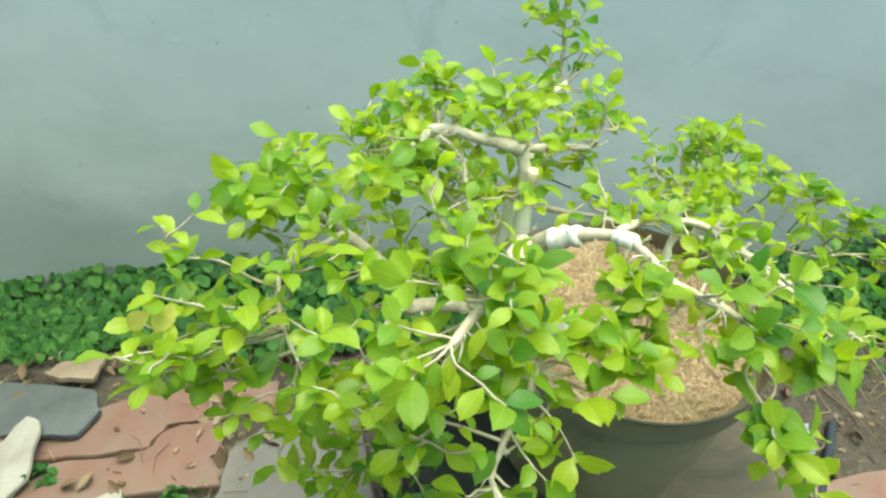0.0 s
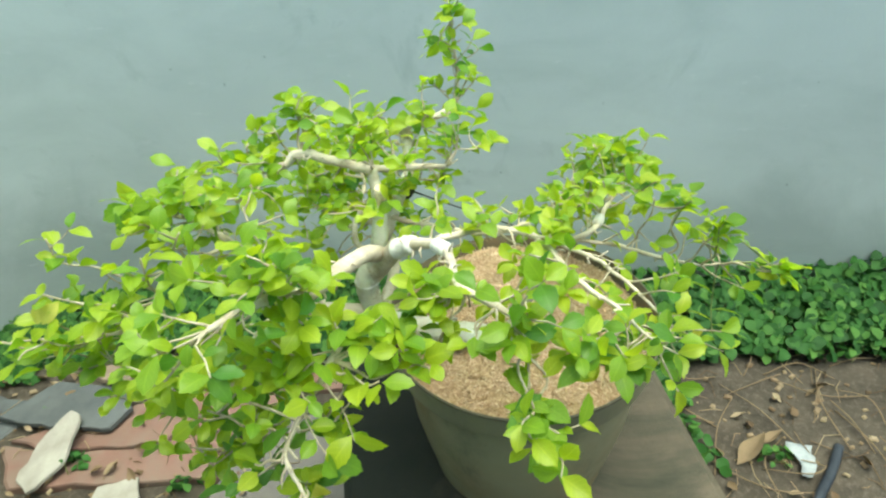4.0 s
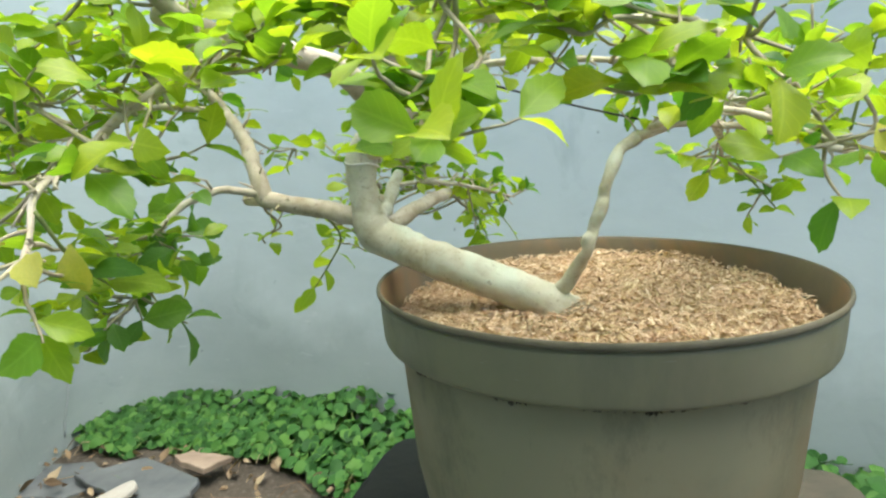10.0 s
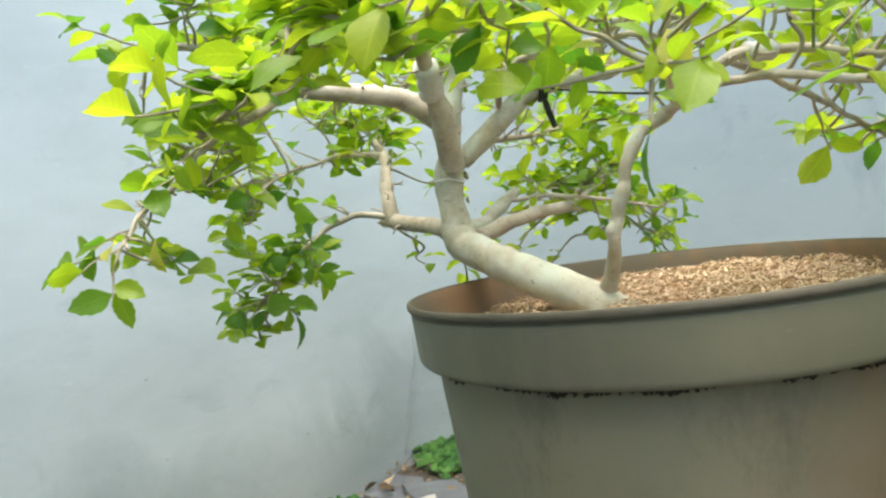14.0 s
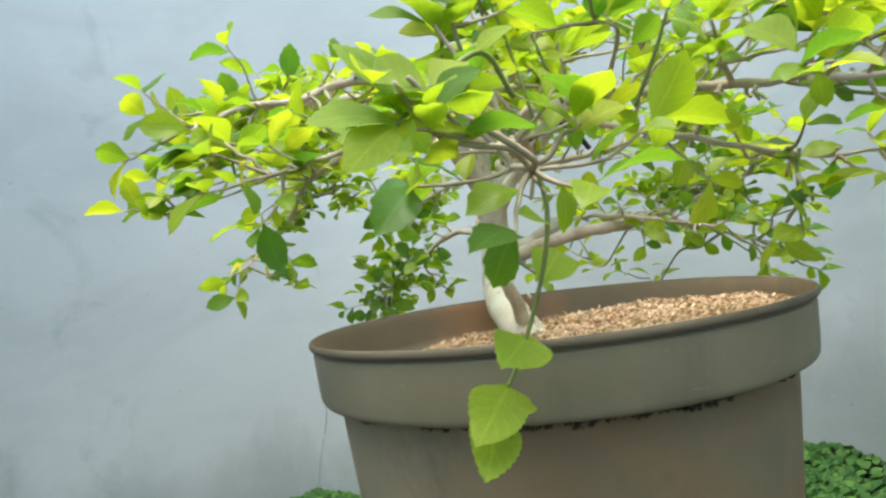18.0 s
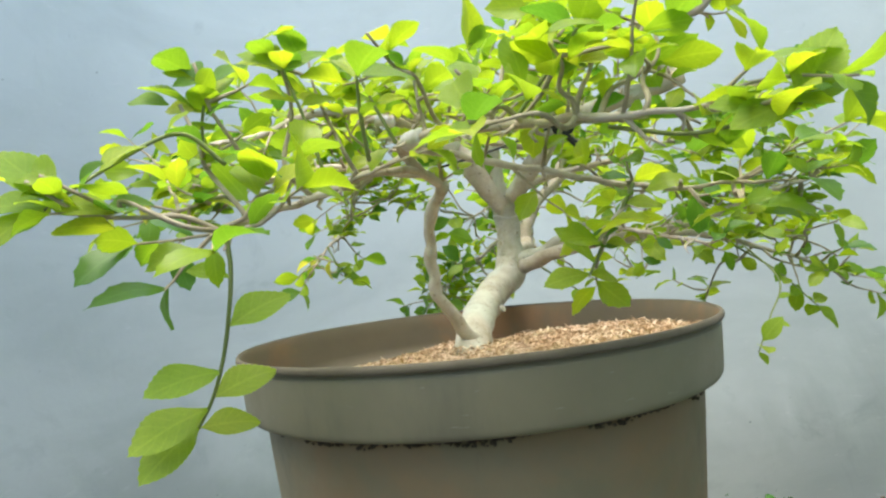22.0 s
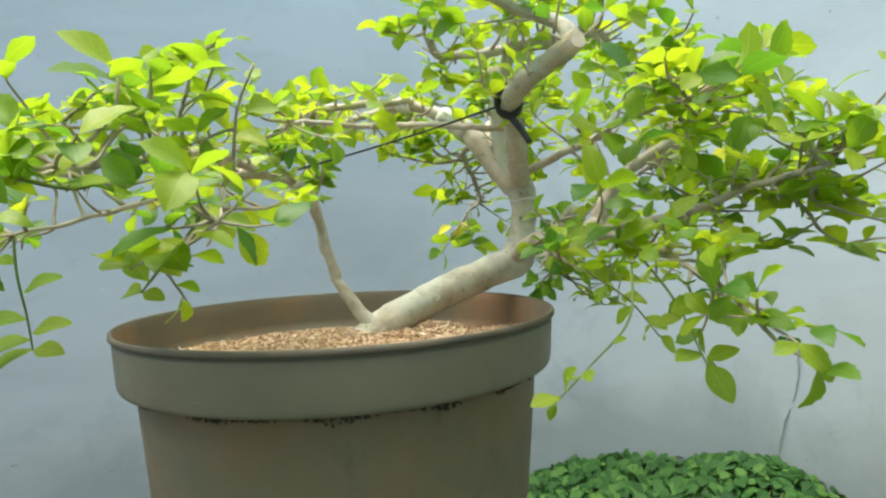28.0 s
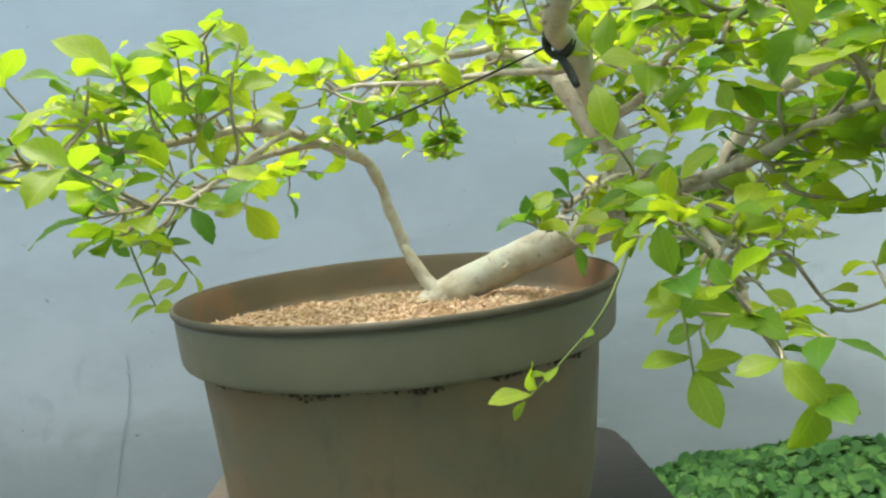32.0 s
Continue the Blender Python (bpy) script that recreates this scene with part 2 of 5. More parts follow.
LEAF_STOPS = ((0.0, (0.100, 0.245, 0.034)), (0.26, (0.215, 0.375, 0.034)), (0.66, (0.330, 0.470, 0.034)), (0.92, (0.410, 0.525, 0.038)), (1.0, (0.440, 0.535, 0.048)))
# darker leaf greens, used on a single low branch
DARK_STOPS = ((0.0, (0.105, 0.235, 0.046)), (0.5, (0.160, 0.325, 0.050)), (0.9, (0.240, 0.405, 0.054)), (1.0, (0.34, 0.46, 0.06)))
LEAF_ONE = mat_leaf("leaf_single", LEAF_STOPS, False, veined=True)
LEAF_MANY = mat_leaf("leaf_many", LEAF_STOPS, True, veined=True)
LEAF_DARK = mat_leaf("leaf_dark_green", DARK_STOPS, True, veined=True)
# young yellow-green, lightened to make up for light that hanging leaves miss
LEAF_YOUNG_LIT = mat_leaf("leaf_young_lit", ((0.0, (0.310, 0.485, 0.048)), (0.6, (0.370, 0.530, 0.052)), (1.0, (0.430, 0.560, 0.062))), False, veined=True)
IVY = mat_leaf("ivy_leaf", ((0.0, (0.024, 0.080, 0.018)), (0.6, (0.052, 0.150, 0.030)), (1.0, (0.105, 0.225, 0.045))), True, 0.25, 0.55)
HUSK = mat_leaf("rice_husk", ((0.0, (0.30, 0.185, 0.105)), (0.18, (0.50, 0.345, 0.220)), (0.6, (0.655, 0.480, 0.325)), (1.0, (0.82, 0.68, 0.52))), True, 0.08, 0.7, 200)
SOIL, TILE, BLOCK = mat_soil(), mat_tile(), mat_block()
SLATE = mat_simple("slate", (0.10, 0.112, 0.118), (0.185, 0.20, 0.205), 6, 0.8, per_piece=True)
SLAB = mat_simple("cement_slab", (0.135, 0.125, 0.115), (0.20, 0.185, 0.17), 5, 0.9)
PALE = mat_simple("pale_stone", (0.25, 0.23, 0.20), (0.40, 0.38, 0.34), 12, 0.8)
TAPE = mat_simple("graft_tape", (0.55, 0.53, 0.48), (0.78, 0.76, 0.72), 60, 0.55)
CORD = mat_simple("dark_cord", (0.018, 0.020, 0.020), (0.05, 0.055, 0.05), 90, 0.6)
DRY = mat_leaf("dry_leaf", ((0.0, (0.10, 0.065, 0.04)), (0.5, (0.22, 0.155, 0.095)), (1.0, (0.38, 0.30, 0.20))), True, 0.1, 0.8)
CRACK = mat_simple("crack_line", (0.30, 0.33, 0.33), (0.40, 0.43, 0.43), 30, 0.95)


# ---- mesh helpers ----
def mesh_of(name, verts, faces, material, smooth=True, rows=12):
    me = bpy.data.meshes.new(name)
    me.from_pydata([tuple(v) for v in verts], [], faces)
    me.materials.append(material)
    if smooth:
        me.polygons.foreach_set("use_smooth", [True] * len(me.polygons))
    if len(verts) and len(verts) % (rows * 5) == 0 and material in (LEAF_ONE, LEAF_MANY, LEAF_DARK, LEAF_YOUNG_LIT):
        at = np.empty(len(me.loops), dtype=np.int32)
        me.loops.foreach_get("vertex_index", at)
        at = at % (rows * 5)
        uv = np.stack([(at % 5) / 4.0, (at // 5) / (rows - 1.0)], axis=1).astype(np.float32)
        me.uv_layers.new(name="blade").data.foreach_set("uv", uv.ravel())
    me.update()
    return me


def part(name, bm, material, parent=None, label="", smooth=True):
    """Links a bmesh or a mesh as one object under a thing or a part."""
    if isinstance(bm, bpy.types.Mesh):
        me = bm
    else:
        me = bpy.data.meshes.new(name)
        bm.to_mesh(me)
        bm.free()
        me.materials.append(material)
        if smooth:
            me.polygons.foreach_set("use_smooth", [True] * len(me.polygons))
    ob = new(name, me)
    ob.parent = parent
    if label:
        tagged(ob, label)
    return ob


def revolve(profile, steps=96):
    """Verts and faces of a closed or open profile of (radius, height) turned about z."""
    verts, faces, n = [], [], len(profile)
    for k in range(steps):
        a = 2 * math.pi * k / steps
        for r, z in profile:
            verts.append((r * math.cos(a), r * math.sin(a), z))
    for k in range(steps):
        for i in range(n - 1):
            a, b = k * n + i, ((k + 1) % steps) * n + i
            faces.append((a, b, b + 1, a + 1))
    return verts, faces


def spline(points, per=8):
    """A smooth line (Catmull-Rom) through rows of x, y, z, radius."""
    p = [np.array(q, float) for q in points]
    p = [2 * p[0] - p[1]] + p + [2 * p[-1] - p[-2]]
    out = []
    for i in range(1, len(p) - 2):
        for k in range(per):
            t = k / per
            out.append(0.5 * (2 * p[i] + (p[i + 1] - p[i - 1]) * t + (2 * p[i - 1] - 5 * p[i] + 4 * p[i + 1] - p[i + 2]) * t * t + (3 * p[i] - p[i - 1] - 3 * p[i + 1] + p[i + 2]) * t ** 3))
    out.append(p[-2])
    return out


def tube(rows, sides=10, knobs=0.0, rng=None, cap=True):
    """Verts and faces of a tube along rows of x, y, z, radius, with uneven bark."""
    verts, faces = [], []
    side = None
    for i, row in enumerate(rows):
        c = Vector(row[:3])
        nxt = Vector(rows[min(i + 1, len(rows) - 1)][:3])
        prv = Vector(rows[max(i - 1, 0)][:3])
        way = (nxt - prv).normalized()
        if side is None:
            side = way.orthogonal().normalized()
        side = (side - way * side.dot(way)).normalized()
        other = way.cross(side)
        for k in range(sides):
            a = 2 * math.pi * k / sides
            r = max(row[3], 0.0006)
            d = side * math.cos(a) + other * math.sin(a)
            if knobs:
                r *= 1 + knobs * noise.noise((c + d * r) * 55) + 0.5 * knobs * noise.noise((c + d * r) * 140)
            verts.append(c + d * r)
    n = len(rows)
    for i in range(n - 1):
        for k in range(sides):
            a, b = i * sides + k, i * sides + (k + 1) % sides
            faces.append((a, b, b + sides, a + sides))
    if cap:
        faces.append(tuple(range(sides))[::-1])
        faces.append(tuple((n - 1) * sides + k for k in range(sides)))
    return verts, faces


class Heap:
    """Collects many small pieces into one mesh."""

    def __init__(self):
        self.verts, self.faces = [], []

    def add(self, verts, faces, m=None):
        base = len(self.verts)
        self.verts += [m @ Vector(v) for v in verts] if m is not None else list(verts)
        self.faces += [tuple(base + i for i in f) for f in faces]

    def mesh(self, name, material, smooth=True):
        return mesh_of(name, self.verts, self.faces, material, smooth)


def leaf_shape(width=0.62, fold=0.18, droop=0.16, teeth=0.022, n=11, twist=0.0, heart=0.0, belly=1.0):
    """A leaf one unit long from its stalk along +y, its face up: narrow base, toothed edge, blunt point."""
    verts, faces = [], []
    for i in range(n + 1):
        t = i / n
        w = width * 0.5 * max(0.0, math.sin(math.pi * t ** belly)) ** 0.88 * (0.62 + 0.38 * min(1.0, t / 0.25))
        if heart and t < 0.3:
            w += heart * math.sin(math.pi * t / 0.3) * 0.3
        jag = teeth if (0.25 < t < 0.96 and i % 2) else 0.0
        w = max(w + jag, 0.012)
        z = -droop * t * t + 0.05 * math.sin(3.0 * t)
        roll = twist * t
        for s in (-1, -0.5, 0, 0.5, 1):
            zz = z + fold * abs(s) * w + 0.022 * math.sin(9 * t + 2 * s) * abs(s)
            verts.append((s * w * math.cos(roll) - zz * math.sin(roll) * 0.3, t + (0.35 / n if jag else 0.0) * abs(s), zz + s * w * math.sin(roll)))
    for i in range(n):
        for k in range(4):
            a = i * 5 + k
            faces.append((a, a + 1, a + 6, a + 5))
    return verts, faces


LEAF_KINDS = [dict(width=0.55, fold=0.16, droop=0.10, belly=1.06), dict(width=0.60, fold=0.30, droop=0.22, twist=0.4, belly=1.14), dict(width=0.50, fold=0.05, droop=0.30, twist=-0.5, belly=0.98), dict(width=0.62, fold=0.40, droop=0.12, belly=1.16), dict(width=0.57, fold=-0.12, droop=0.18, twist=0.3, belly=1.05)]
LEAVES = [leaf_shape(**kind) for kind in LEAF_KINDS]
FINE_LEAVES = [leaf_shape(n=27, teeth=0.014, **kind) for kind in LEAF_KINDS]
LEAF_MESHES = [mesh_of("leaf", v, f, LEAF_ONE, rows=28) for v, f in FINE_LEAVES]
YOUNG_LIT_MESHES = [mesh_of("leaf", v, f, LEAF_YOUNG_LIT, rows=28) for v, f in FINE_LEAVES[:2]]


def leaf_pose(at, way, up, size, roll=0.0):
    """A pose for a leaf with its stalk at a point, its tip along way and its face to up."""
    y = Vector(way).normalized()
    z = Vector(up) - y * Vector(up).dot(y)
    z = z.normalized() if z.length > 1e-4 else y.orthogonal().normalized()
    x = y.cross(z)
    m = Matrix((x, y, z)).transposed().to_4x4()
    return Matrix.Translation(at) @ m @ Matrix.Rotation(roll, 4, "Y") @ Matrix.Scale(size, 4)


# ---- ground ----
def ground_height(x, y):
    return 0.012 * noise.noise((x * 3.1, y * 3.1, 0)) + 0.006 * noise.noise((x * 11, y * 11, 3))


def build_ground():
    xs = [-60, -12, -4] + [-2.2 + 0.05 * i for i in range(93)] + [4, 12, 60]
    ys = [-60, -12, -3] + [-1.5 + 0.05 * i for i in range(61)] + [3, 12, 60]
    verts = [(x, y, ground_height(x, y) if abs(x) < 3 and abs(y) < 3 else 0.0) for y in ys for x in xs]
    n = len(xs)
    faces = [(j * n + i, j * n + i + 1, (j + 1) * n + i + 1, (j + 1) * n + i) for j in range(len(ys) - 1) for i in range(n - 1)]
    ob = new("ground", mesh_of("ground", verts, faces, SOIL))
    tagged(ob, "bare brown garden soil with grit and litter", "ground", kind="structure")
    return ob


ground = build_ground()


# ---- the plastered wall round the court ----
def arc(cx, cy, r, a0, a1, n):
    return [(cx + r * math.cos(radians(a0 + (a1 - a0) * k / n)), cy + r * math.sin(radians(a0 + (a1 - a0) * k / n))) for k in range(n + 1)]


WALL_TOP = RIM + 0.95
NORTH = [(3.2, 0.16), (-1.00, 1.005)]
WALL_LINE = NORTH[:1] + [(3.2 + (-0.95 - 3.2) * k / 30, 0.16 + (0.995 - 0.16) * k / 30) for k in range(1, 31)]
WALL_LINE += [(p[0], p[1]) for p in [(-1.06, 1.012), (-1.17, 1.010), (-1.27, 0.985), (-1.355, 0.930), (-1.41, 0.850), (-1.43, 0.760), (-1.415, 0.665), (-1.38, 0.565), (-1.335, 0.460), (-1.295, 0.360), (-1.265, 0.260), (-1.25, 0.160), (-1.25, 0.070), (-1.265, -0.010)]]
WALL_LINE += arc(-0.42, -0.05, 0.87, 184, 270, 22)
WALL_LINE += [(-0.2 + 0.2 * k, -0.92) for k in range(18)]


def build_wall():
    line = [Vector((*p, 0)) for p in WALL_LINE]
    inner, outer = [], []
    for i, p in enumerate(line):
        way = (line[min(i + 1, len(line) - 1)] - line[max(i - 1, 0)]).normalized()
        side = Vector((way.y, -way.x, 0))
        inner.append(p)
        outer.append(p + side * 0.12)
    verts, faces, rows = [], [], [-0.25, -0.24, -0.2, 0.2, 0.5, 0.9, 1.3, WALL_TOP - 0.012, WALL_TOP - 0.004, WALL_TOP]
    n = len(line)
    ring = [(inner, z) for z in rows] + [(outer, z) for z in reversed(rows)]
    for pts, z in ring:
        verts += [(p.x, p.y, z) for p in pts]
    for j in range(len(ring)):
        a, b = j * n, ((j + 1) % len(ring)) * n
        faces += [(a + i, a + i + 1, b + i + 1, b + i) for i in range(n - 1)]
    faces += [tuple(j * n for j in range(len(ring))), tuple(j * n + n - 1 for j in reversed(range(len(ring))))]
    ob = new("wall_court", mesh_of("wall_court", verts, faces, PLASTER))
    tagged(ob, "blue-grey cement plastered garden wall, stained and hairline cracked", "wall", kind="structure")
    return ob


wall = build_wall()


# ---- concrete block under the pot ----
def build_block():
    bm = bmesh.new()
    bmesh.ops.create_cube(bm, size=1)
    bmesh.ops.scale(bm, vec=(0.62, 0.66, STAND), verts=bm.verts)
    bmesh.ops.translate(bm, vec=(0, -0.06, STAND / 2), verts=bm.verts)
    upright = [e for e in bm.edges if abs(e.verts[0].co.z - e.verts[1].co.z) > 0.1]
    bmesh.ops.bevel(bm, geom=upright, offset=0.05, segments=5, affect="EDGES", profile=0.5)
    top = [e for e in bm.edges if all(v.co.z > STAND - 0.001 for v in e.verts) and len({round(f.normal.z) for f in e.link_faces}) > 1]
    bmesh.ops.bevel(bm, geom=top, offset=0.014, segments=3, affect="EDGES")
    bmesh.ops.subdivide_edges(bm, edges=[e for e in bm.edges if e.calc_length() > 0.2], cuts=6, use_grid_fill=True)
    for v in bm.verts:
        if v.co.z > 0.01:
            v.co += Vector((1, 1, 0.35)) * 0.006 * noise.noise(v.co * 9)
    me = bpy.data.meshes.new("concrete_block")
    bm.to_mesh(me)
    bm.free()
    me.materials.append(BLOCK)
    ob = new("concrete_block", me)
    return tagged(ob, "dark mossy concrete block with worn rounded corners", "plinth")


block = build_block()


# ---- pot ----
def build_pot():
    pot = new("flower_pot")
    pot.location = (0, 0, STAND + 0.004)
    z0 = STAND + 0.004
    h = RIM - z0
    body = [(0.002, 0.0), (0.10, 0.0), (0.138, 0.0005), (0.144, 0.003), (0.1462, 0.008), (0.150, 0.03), (0.1612, h - 0.225), (0.1725, h - 0.165), (0.1768, h - 0.115), (0.1803, h - 0.075), (0.1823, h - 0.048), (0.1826, h - 0.0445), (0.1824, h - 0.0430), (0.1812, h - 0.0432), (0.1806, h - 0.047), (0.1762, h - 0.07), (0.17, h - 0.09), (0.14, 0.02), (0.002, 0.016)]
    v, f = revolve(body)
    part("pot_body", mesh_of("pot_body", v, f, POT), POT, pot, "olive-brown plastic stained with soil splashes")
    lip = [(0.1824, h - 0.0440), (0.1832, h - 0.0446), (0.1900, h - 0.0462), (0.1922, h - 0.0474), (0.1935, h - 0.0479), (0.1952, h - 0.0470), (0.1962, h - 0.0452), (0.1966, h - 0.0430), (0.1972, h - 0.036), (0.1987, h - 0.0100), (0.1985, h - 0.0086), (0.1970, h - 0.0080), (0.1968, h - 0.0058)]
    v, f = revolve(lip)
    part("pot_lip", mesh_of("pot_lip", v, f, POT_RIM), POT_RIM, pot, "thick rolled grey plastic lip")
    bead = [(0.1966, h - 0.0062), (0.2002, h - 0.0057), (0.2011, h - 0.0049), (0.2014, h - 0.0034), (0.2011, h - 0.0014), (0.2002, h - 0.0003), (0.1994, h), (0.1984, h - 0.0004), (0.1978, h - 0.0018)]
    v, f = revolve(bead)
    part("rim_bead", mesh_of("rim_bead", v, f, POT_BEAD), POT_BEAD, pot, "thin worn brown edge of the lip")
    inside = [(0.1978, h - 0.0018), (0.1969, h - 0.0045), (0.1959, h - 0.009), (0.1952, h - 0.014), (0.1934, h - 0.032), (0.1920, h - 0.0395), (0.1845, h - 0.0425), (0.1802, h - 0.047), (0.1785, h - 0.06), (0.1770, h - 0.075), (0.1735, h - 0.095)]
    v, f = revolve(inside)
    part("pot_inside", mesh_of("pot_inside", v, f, POT_INSIDE), POT_INSIDE, pot, "inner wall stained rusty brown by soil")
    rng = random.Random(8)
    # dark soil crumbs, packed closer to also stand in for the lip's shade
    crumbs = Heap()
    lump = [(-0.5, -0.4, -0.2), (0.5, -0.3, -0.3), (0.4, 0.4, -0.2), (-0.4, 0.5, -0.3), (0.1, 0.0, 0.45)]
    lump_faces = [(0, 1, 4), (1, 2, 4), (2, 3, 4), (3, 0, 4), (3, 2, 1, 0)]
    for _ in range(3400):
        a = rng.uniform(0, 2 * math.pi)
        if noise.noise((math.cos(a) * 2.2, math.sin(a) * 2.2, 4.0)) < -0.40:
            continue
        r = rng.uniform(0.1830, 0.1855)
        crumbs.add(lump, lump_faces, Matrix.Translation((r * math.cos(a), r * math.sin(a), h - 0.0470 - 0.0085 * rng.random() ** 2.4 * max(0.15, noise.noise((math.cos(a) * 5, math.sin(a) * 5, 1.0)) + 0.6))) @ Euler((rng.uniform(0, 6), rng.uniform(0, 6), a)).to_matrix().to_4x4() @ Matrix.Scale(rng.uniform(0.0014, 0.0036), 4))
    tagged(part("soil_dirt", crumbs.mesh("soil_dirt", SOIL, False), SOIL, pot), "dark soil crumbs caught under the lip, thickening its shadow line", kind="stuff")
    return tagged(pot, "large olive-grey plastic pot with stepped lip", "pot")


pot = build_pot()


def mulch_height(x, y):
    r = math.hypot(x, y)
    return RIM - 0.032 + 0.080 * y - 0.02 * max(0.0, -x - 0.08) + 0.007 * max(0.0, 1 - (r / 0.17) ** 2) + 0.005 * noise.noise((x * 22, y * 22, 1.7)) + 0.003 * noise.noise((x * 60, y * 60, 0.3))


def build_mulch():
    rng = random.Random(5)
    verts, faces, rings, steps = [(0, 0, mulch_height(0, 0) - 0.004)], [], 16, 48
    for i in range(1, rings + 1):
        edge = i / rings
        for k in range(steps):
            a = 2 * math.pi * k / steps
            r = edge * (0.1872 + 0.0048 * math.sin(a))
            x, y = r * math.cos(a), r * math.sin(a)
            verts.append((x, y, mulch_height(x, y) - 0.004))
    for k in range(steps):
        faces.append((0, 1 + k, 1 + (k + 1) % steps))
    for i in range(rings - 1):
        for k in range(steps):
            a, b = 1 + i * steps + k, 1 + i * steps + (k + 1) % steps
            faces.append((a, a + steps, b + steps, b))
    husk = new("husk_mulch")
    husk_base = mat_simple("husk_bed", (0.48, 0.335, 0.212), (0.62, 0.455, 0.31), 90, 0.95, bump=0.5, dist=0.003)
    part("mulch_bed", mesh_of("mulch_bed", verts, faces, husk_base), husk_base, husk)
    heap = Heap()
    shape = [(-0.5, 0, 0), (-0.2, 0.10, 0.08), (0.25, 0.08, 0.07), (0.5, 0, 0.01), (0.25, -0.08, 0.06), (-0.2, -0.10, 0.08)]
    tri = [(0, 4, 5), (0, 1, 4), (1, 2, 4), (2, 3, 4)]
    for _ in range(26000):
        a = rng.uniform(0, 2 * math.pi)
        r = (0.1856 + 0.0048 * math.sin(a)) * math.sqrt(rng.random())
        x, y = r * math.cos(a), r * math.sin(a)
        m = Matrix.Translation((x, y, mulch_height(x, y) + rng.uniform(-0.003, 0.003))) @ Euler((rng.gauss(0, 0.42), rng.gauss(0, 0.38), rng.uniform(0, 6.3))).to_matrix().to_4x4() @ Matrix.Scale(rng.uniform(0.0036, 0.0080) if rng.random() < 0.90 else rng.uniform(0.009, 0.014), 4)
        heap.add(shape, tri, m)
    tagged(part("husk_layer", heap.mesh("husk_layer", HUSK, False), HUSK, husk), "loose golden rice husks", kind="stuff")
    return tagged(husk, "layer of golden-brown rice husk mulch filling the pot", "mulch")


mulch = build_mulch()


# ---- the bonsai ----
tree = new("bonsai_tree")
tagged(tree, "small leaning bonsai tree with pale trunk and lime-green serrated leaves", "tree")
LIFT = Vector((0, 0, RIM))
TWIGS, FOLIAGE = {}, {}
single_leaves = [0]


def lifted(rows):
    return [(x, y, z + RIM, r) for x, y, z, r in rows]


def branch(name, rows, material=None, sides=10, knobs=0.12, label="", per=8, parent=None):
    line = spline(lifted(rows), per)
    if knobs and rows[0][3] < 0.011:
        for i in range(2, len(line) - 1):
            p = Vector(line[i][:3])
            shift = noise.noise_vector(p * 38) * 0.0022 + noise.noise_vector(p * 95) * 0.0010
            swell = 1 + 0.28 * max(0.0, noise.noise(p * 70))
            line[i] = np.array((*(p + shift), line[i][3] * swell))
    v, f = tube(line, sides, knobs)
    ob = part(name, mesh_of(name, v, f, material or BARK_YOUNG), None, parent or tree, label)
    return ob, line


def scatter_leaf(ob, heap, at, way, up, size, rng, single):
    kind = rng.randrange(len(LEAVES))
    m = leaf_pose(at, way, up, size, rng.gauss(0, 0.25))
    if single and single_leaves[0] < 300:
        single_leaves[0] += 1
        leaf = new("leaf", LEAF_MESHES[kind])
        leaf.parent = ob
        leaf.matrix_basis = m
    else:
        heap.add(*LEAVES[kind], m)


def sprout(ob, heap, twigs, start, way, length, rng, size, single, count=None, bare=0.25, droop=0.0):
    """A thin shoot, bare below, with a few leaves on its way and a whorl of leaves at its tip."""
    way = Vector(way).normalized()
    p, line = Vector(start), []
    steps = 6
    for k in range(steps + 1):
        line.append((p.x, p.y, p.z, 0.0016 * (1 - 0.55 * k / steps)))
        way = (way + Vector((rng.gauss(0, 0.16), rng.gauss(0, 0.16), rng.gauss(0.04 - droop, 0.12)))).normalized()
        p = p + way * length / steps
    twigs.add(*tube(line, 4, cap=False))
    n = count or max(3, int(length / 0.0125))
    turn = rng.uniform(0, 6.3)
    whorl = max(2, int(n * 0.6))
    for k in range(n):
        tip = k >= n - whorl
        t = rng.uniform(0.86, 1.0) if tip else bare + (0.82 - bare) * (k + rng.random()) / max(1, n - whorl)
        i = min(int(t * steps), steps - 1)
        a, b = Vector(line[i][:3]), Vector(line[i + 1][:3])
        at = a.lerp(b, t * steps - i)
        axis = (b - a).normalized()
        turn += 2.4 + rng.uniform(-0.4, 0.4)
        out = Matrix.Rotation(turn, 3, axis) @ axis.orthogonal().normalized()
        out.z *= 0.6
        direction = (axis * (rng.uniform(0.35, 0.95) if tip else rng.uniform(0.3, 0.7)) + out).normalized()
        up = Vector((rng.gauss(0, 0.34), rng.gauss(0, 0.34), 0.8)) + axis * (0.7 if tip else 0.2)
        scatter_leaf(ob, heap, at, direction, up, size * (rng.uniform(0.8, 1.25) if tip else rng.uniform(0.55, 0.95)), rng, single)
    return line


